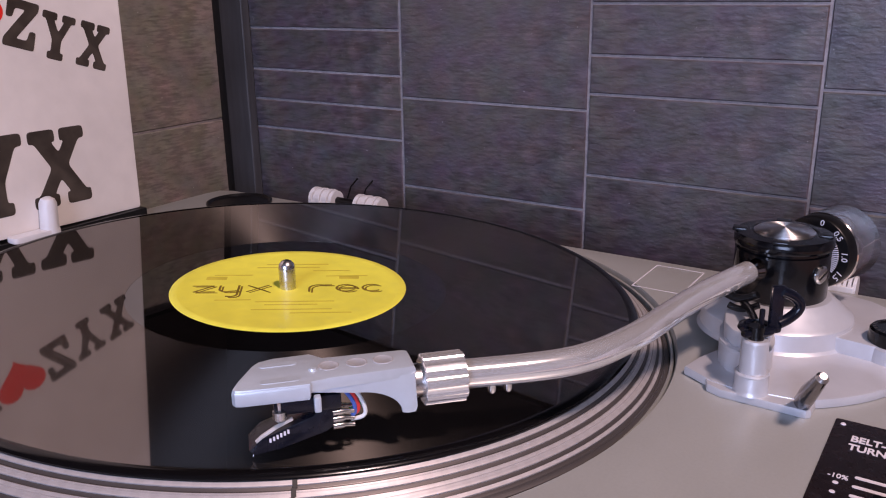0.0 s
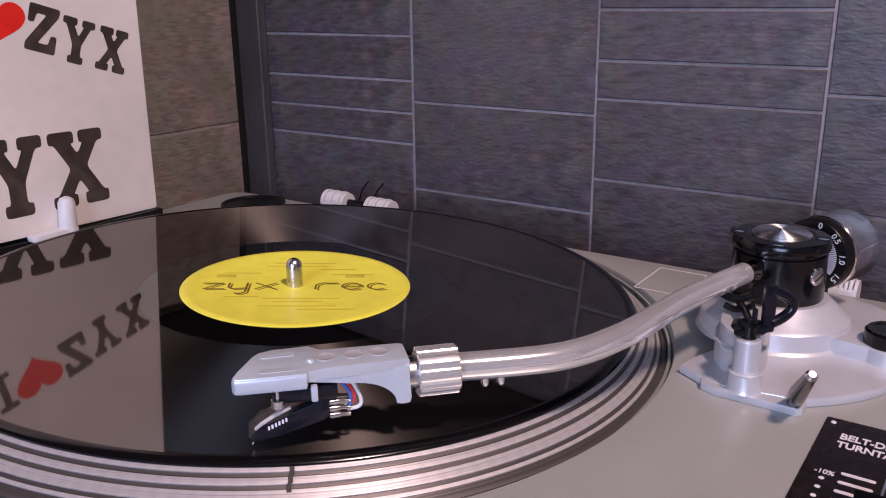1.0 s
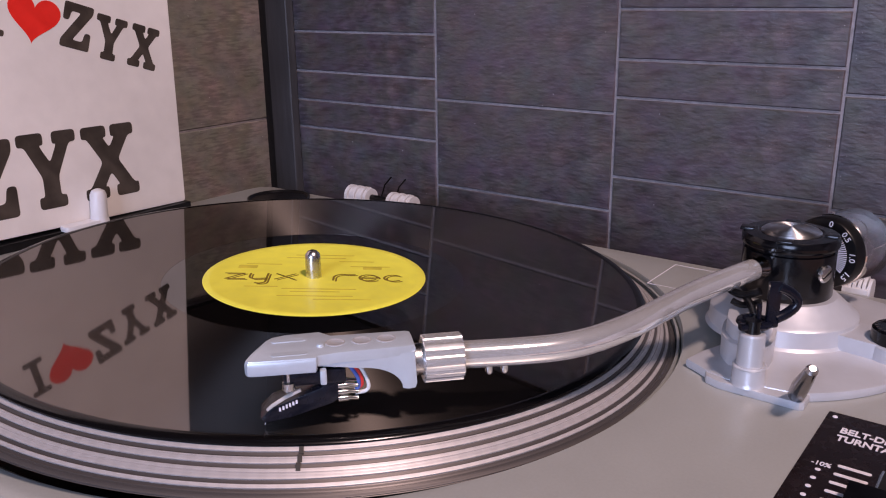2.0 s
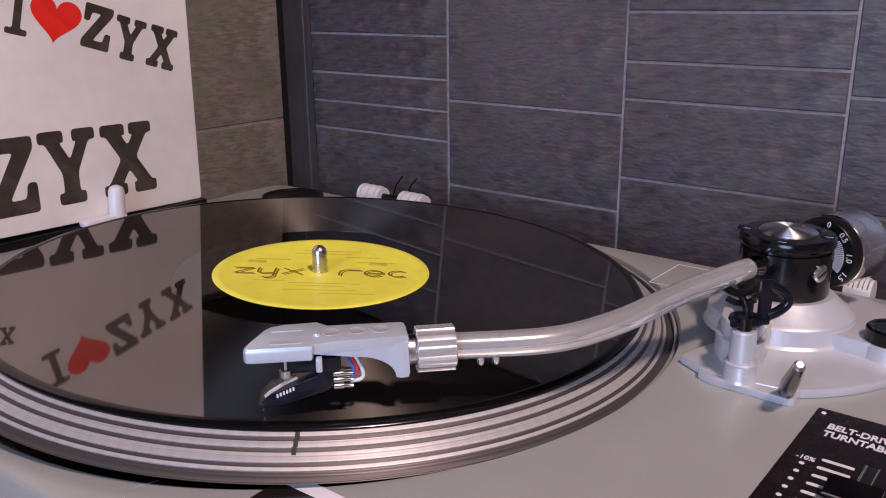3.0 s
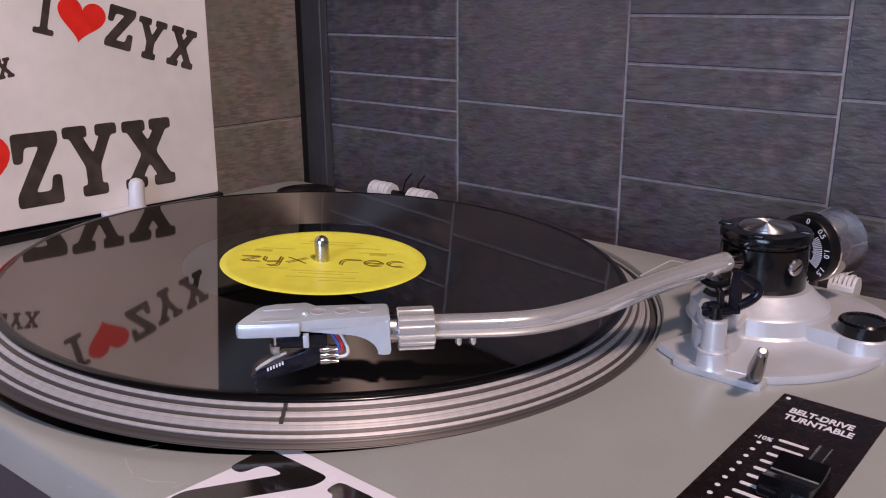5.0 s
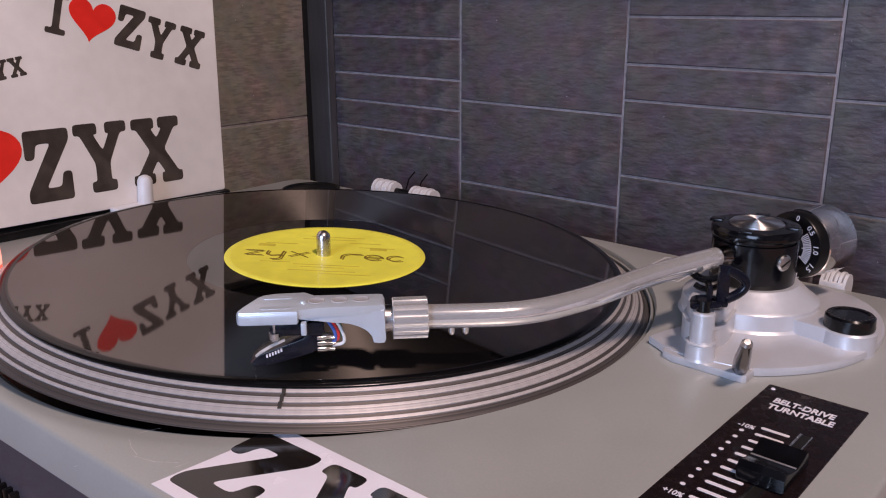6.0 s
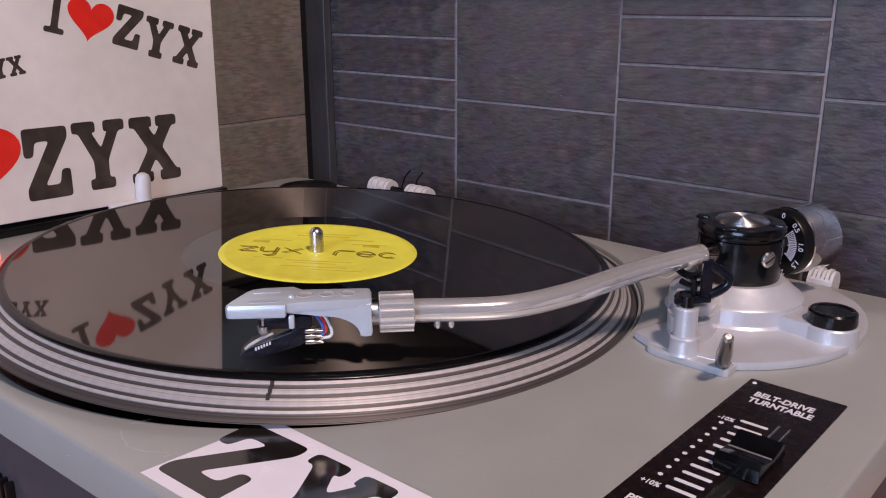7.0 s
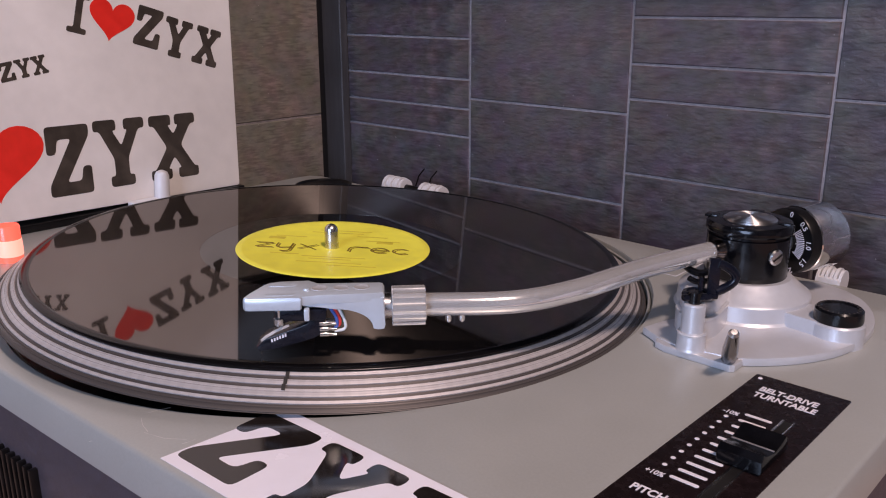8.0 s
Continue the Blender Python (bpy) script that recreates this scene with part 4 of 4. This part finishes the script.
for spans in (((-0.1385, -0.1185, -0.0056), (-0.1000, -0.0800, -0.0062)), ((0.1930, 0.2060, -0.0088),)):
    first = spans[0]
    h_part = hinge_ear(*first, tt, "hinge")
    h_part["label"] = "white ribbed plastic lid hinge"
    for s in spans[1:]:
        hinge_ear(*s, h_part)
    if len(spans) > 1:
        part("axle", tube([(first[1], 0.1735, -0.0130), (spans[1][0], 0.1735, -0.0134)], 0.0026, 12), SATINBLACK, h_part)
for dx in (0.0, 0.013):
    part("lid_spring", tube([(-0.118 + dx, 0.1800, -0.020), (-0.112 + dx, 0.1805, -0.004), (-0.106 + dx, 0.1805, 0.0022)], 0.0006, 8), SATINBLACK, tt)

for line in (((0.0721, -0.1468), (0.0728, -0.1433), (0.0745, -0.1393)),
             ((0.1008, -0.1503), (0.1013, -0.1478), (0.1015, -0.1456)),
             ((0.0738, -0.1504), (0.0788, -0.1526), (0.085, -0.1539)),
             ((0.0844, -0.155), (0.093, -0.1524), (0.0992, -0.1477)),
             ((0.0765, -0.1706), (0.0767, -0.1698))):
    part("scratch", strokes([list(line)], 0.00020, Matrix.Translation((0, 0, D)), 0.00003), SCRATCH, deck, "faint pale scratch")

# ---- sticker on the deck ----
sticker = root("sticker", (0.157, -0.136, D), "white vinyl sticker with black emblem shapes stuck on the deck", "sticker")
st_out = [(0.1040, -0.1600), (0.2110, -0.1545), (0.2135, -0.1520), (0.2135, -0.1140), (0.2095, -0.1095), (0.1122, -0.1112), (0.1066, -0.1162)]
part("sheet", prism(st_out, D + 0.00004, D + 0.0002), STICKERMAT, sticker)
for shape, u, v, w in ((ZIGZAG, 0.1056, -0.1556, 0.0292), (FORK, 0.1390, -0.1538, 0.0355), (CROSS, 0.1790, -0.1520, 0.0325)):
    part("emblem", emblem(shape, w, 0.0384, Matrix.Translation((u, v, D + 0.0002)) @ Matrix.Rotation(radians(2.6), 4, "Z"), 0.00006, 0.075), STICKERINK, sticker, "glossy black emblem shape")

# ---- sleeve on its stand ----
SX = -0.2290
sleeve = root("record_sleeve", (SX, -0.06, -0.0148), "white cardboard sleeve with red hearts and black emblems, standing upright", "record sleeve")
CT = Matrix.Translation((SX, 0.0972, -0.0146)) @ Matrix(((0, 0, 1, 0), (1, 0, 0, 0), (0, 1, 0, 0), (0, 0, 0, 1))) @ Matrix.Rotation(radians(-0.9), 4, "Z")
# local frame of the cover: u to the right along the wall, v up, w out of the cover
part("cover", prism(rounded(-0.3250, 0.0, 0.0, 0.3250, 0.0018, 3), -0.0042, 0.0, 0.0008, m=CT), CARD, sleeve, "worn white card cover")
YZ = Matrix.Translation((SX + 0.00003, 0, 0)) @ Matrix(((0, 0, 1, 0), (1, 0, 0, 0), (0, 1, 0, 0), (0, 0, 0, 1)))


def on_cover(y, z, turn=0.0):
    return YZ @ Matrix.Translation((y, z, 0)) @ Matrix.Rotation(radians(turn), 4, "Z")


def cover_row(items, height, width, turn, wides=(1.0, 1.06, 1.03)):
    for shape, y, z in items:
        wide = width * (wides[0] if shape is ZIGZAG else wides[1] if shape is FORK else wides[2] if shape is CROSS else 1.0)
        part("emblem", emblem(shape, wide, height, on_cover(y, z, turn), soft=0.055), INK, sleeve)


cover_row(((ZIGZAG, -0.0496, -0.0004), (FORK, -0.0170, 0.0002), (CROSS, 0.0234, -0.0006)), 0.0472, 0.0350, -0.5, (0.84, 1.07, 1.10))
part("heart", heart(0.0620, 0.0490, on_cover(-0.0818, 0.0012, -1)), REDINK, sleeve, "red printed heart")
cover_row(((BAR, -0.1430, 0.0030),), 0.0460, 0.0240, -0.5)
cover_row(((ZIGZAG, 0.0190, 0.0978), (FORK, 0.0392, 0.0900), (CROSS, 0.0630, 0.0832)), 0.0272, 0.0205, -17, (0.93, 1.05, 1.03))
part("heart", heart(0.0320, 0.0270, on_cover(0.0020, 0.0995, -15)), REDINK, sleeve, "red printed heart")
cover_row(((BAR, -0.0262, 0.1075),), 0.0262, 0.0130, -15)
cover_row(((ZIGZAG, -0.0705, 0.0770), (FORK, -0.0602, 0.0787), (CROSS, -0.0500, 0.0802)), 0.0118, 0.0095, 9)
part("heart", heart(0.0140, 0.0120, on_cover(-0.0800, 0.0775, 9)), REDINK, sleeve, "red printed heart")

# the cover stands a little in front of its tray's back, over the deck's edge
NEAR, PIVOT = 0.966, Vector((0.300, -0.263, 0.1266))
sleeve.scale = (NEAR, NEAR, NEAR)
sleeve.location = PIVOT + (sleeve.location - PIVOT) * NEAR

stand = root("sleeve_stand", (-0.245, -0.06, TABLE), "black display stand with a white peg holding the sleeve", "stand")
part("ledge", box(-0.2780, -0.2075, -0.2400, 0.0868, D, -0.0100, 0.0008), SATINBLACK, stand)
part("body", box(-0.2760, -0.2275, -0.2380, 0.0840, TABLE, D, 0.001), SATINBLACK, stand)
part("peg", tube([(-0.2058, 0.0170, -0.0100), (-0.2058, 0.0174, -0.0034), (-0.2058, 0.0182, 0.0082), (-0.2058, 0.0185, 0.0107), (-0.2058, 0.0186, 0.0120)], 0.0050, 24, radii=[0.0056, 0.0052, 0.0050, 0.0039, 0.0014]), WHITE, stand, "white rounded plastic peg")
part("peg_foot", prism(rounded(-0.2106, -0.2008, -0.0075, 0.0222, 0.0030, 5), -0.0102, -0.0066, 0.0010), WHITE, stand, "white foot of the peg")

# ---- table under everything ----
table = root("table", (0.30, -0.10, Z_F), "brown wooden side table below the turntable", "table")
part("top", box(-0.2815, 0.90, -0.42, 0.221, TABLE - 0.03, TABLE, 0.003), OAK, table)
for lx, ly in ((-0.25, -0.38), (0.86, -0.38), (-0.25, 0.18), (0.86, 0.18)):
    part("leg", box(lx - 0.022, lx + 0.022, ly - 0.022, ly + 0.022, Z_F, TABLE - 0.03, 0.002), OAK, table)

# ---- tiles, one by one ----


def tile(parent, x0, x1, z0, z1, west=False):
    g, th, e = 0.0008, 0.006, 0.0007
    x0, x1, z0, z1 = x0 + g, x1 - g, z0 + g, z1 - g
    bm = bmesh.new()
    back = [bm.verts.new((x, 0.0, z)) for x, z in ((x0, z0), (x1, z0), (x1, z1), (x0, z1))]
    mid = [bm.verts.new((x, -th + e, z)) for x, z in ((x0, z0), (x1, z0), (x1, z1), (x0, z1))]
    top = [bm.verts.new((x, -th, z)) for x, z in ((x0 + e, z0 + e), (x1 - e, z0 + e), (x1 - e, z1 - e), (x0 + e, z1 - e))]
    for a, b in ((back, mid), (mid, top)):
        for i in range(4):
            bm.faces.new((a[i], a[(i + 1) % 4], b[(i + 1) % 4], b[i]))
    bm.faces.new(top)
    if west:
        m = Matrix.Translation((X_W - th, 0, 0)) @ Matrix(((0, -1, 0, 0), (1, 0, 0, 0), (0, 0, 1, 0), (0, 0, 0, 1)))
    else:
        m = Matrix.Translation((0, Y_N + th, 0))
    bmesh.ops.transform(bm, matrix=m, verts=bm.verts)
    return part("tile", bm, LITBROWNTILE if west else TILE, parent)


low_z, high_z = -0.16, Z_T
columns = [(-0.2480, -0.1037, (-0.075, 0.0203, 0.0426, 0.0657, 0.0968, 0.160)),
           (-0.1037, 0.0378, (-0.075, -0.0120, 0.0511, 0.1420)),
           (0.0378, 0.1700, (-0.052, 0.0112, 0.0616, 0.0848, 0.1147)),
           (0.1700, 0.3110, (-0.075, 0.0080, 0.0710, 0.1340, 0.157)),
           (0.3110, 0.4520, (-0.090, -0.0120, 0.0511, 0.0740, 0.0970, 0.160)),
           (0.4520, 0.5930, (-0.060, 0.0112, 0.0616, 0.1147))]
for x0, x1, joints in columns:
    zs = [low_z, *[z for z in joints if z < high_z - 0.006], high_z]
    for z0, z1 in zip(zs, zs[1:]):
        tile(wall_north, x0, x1, z0, z1)
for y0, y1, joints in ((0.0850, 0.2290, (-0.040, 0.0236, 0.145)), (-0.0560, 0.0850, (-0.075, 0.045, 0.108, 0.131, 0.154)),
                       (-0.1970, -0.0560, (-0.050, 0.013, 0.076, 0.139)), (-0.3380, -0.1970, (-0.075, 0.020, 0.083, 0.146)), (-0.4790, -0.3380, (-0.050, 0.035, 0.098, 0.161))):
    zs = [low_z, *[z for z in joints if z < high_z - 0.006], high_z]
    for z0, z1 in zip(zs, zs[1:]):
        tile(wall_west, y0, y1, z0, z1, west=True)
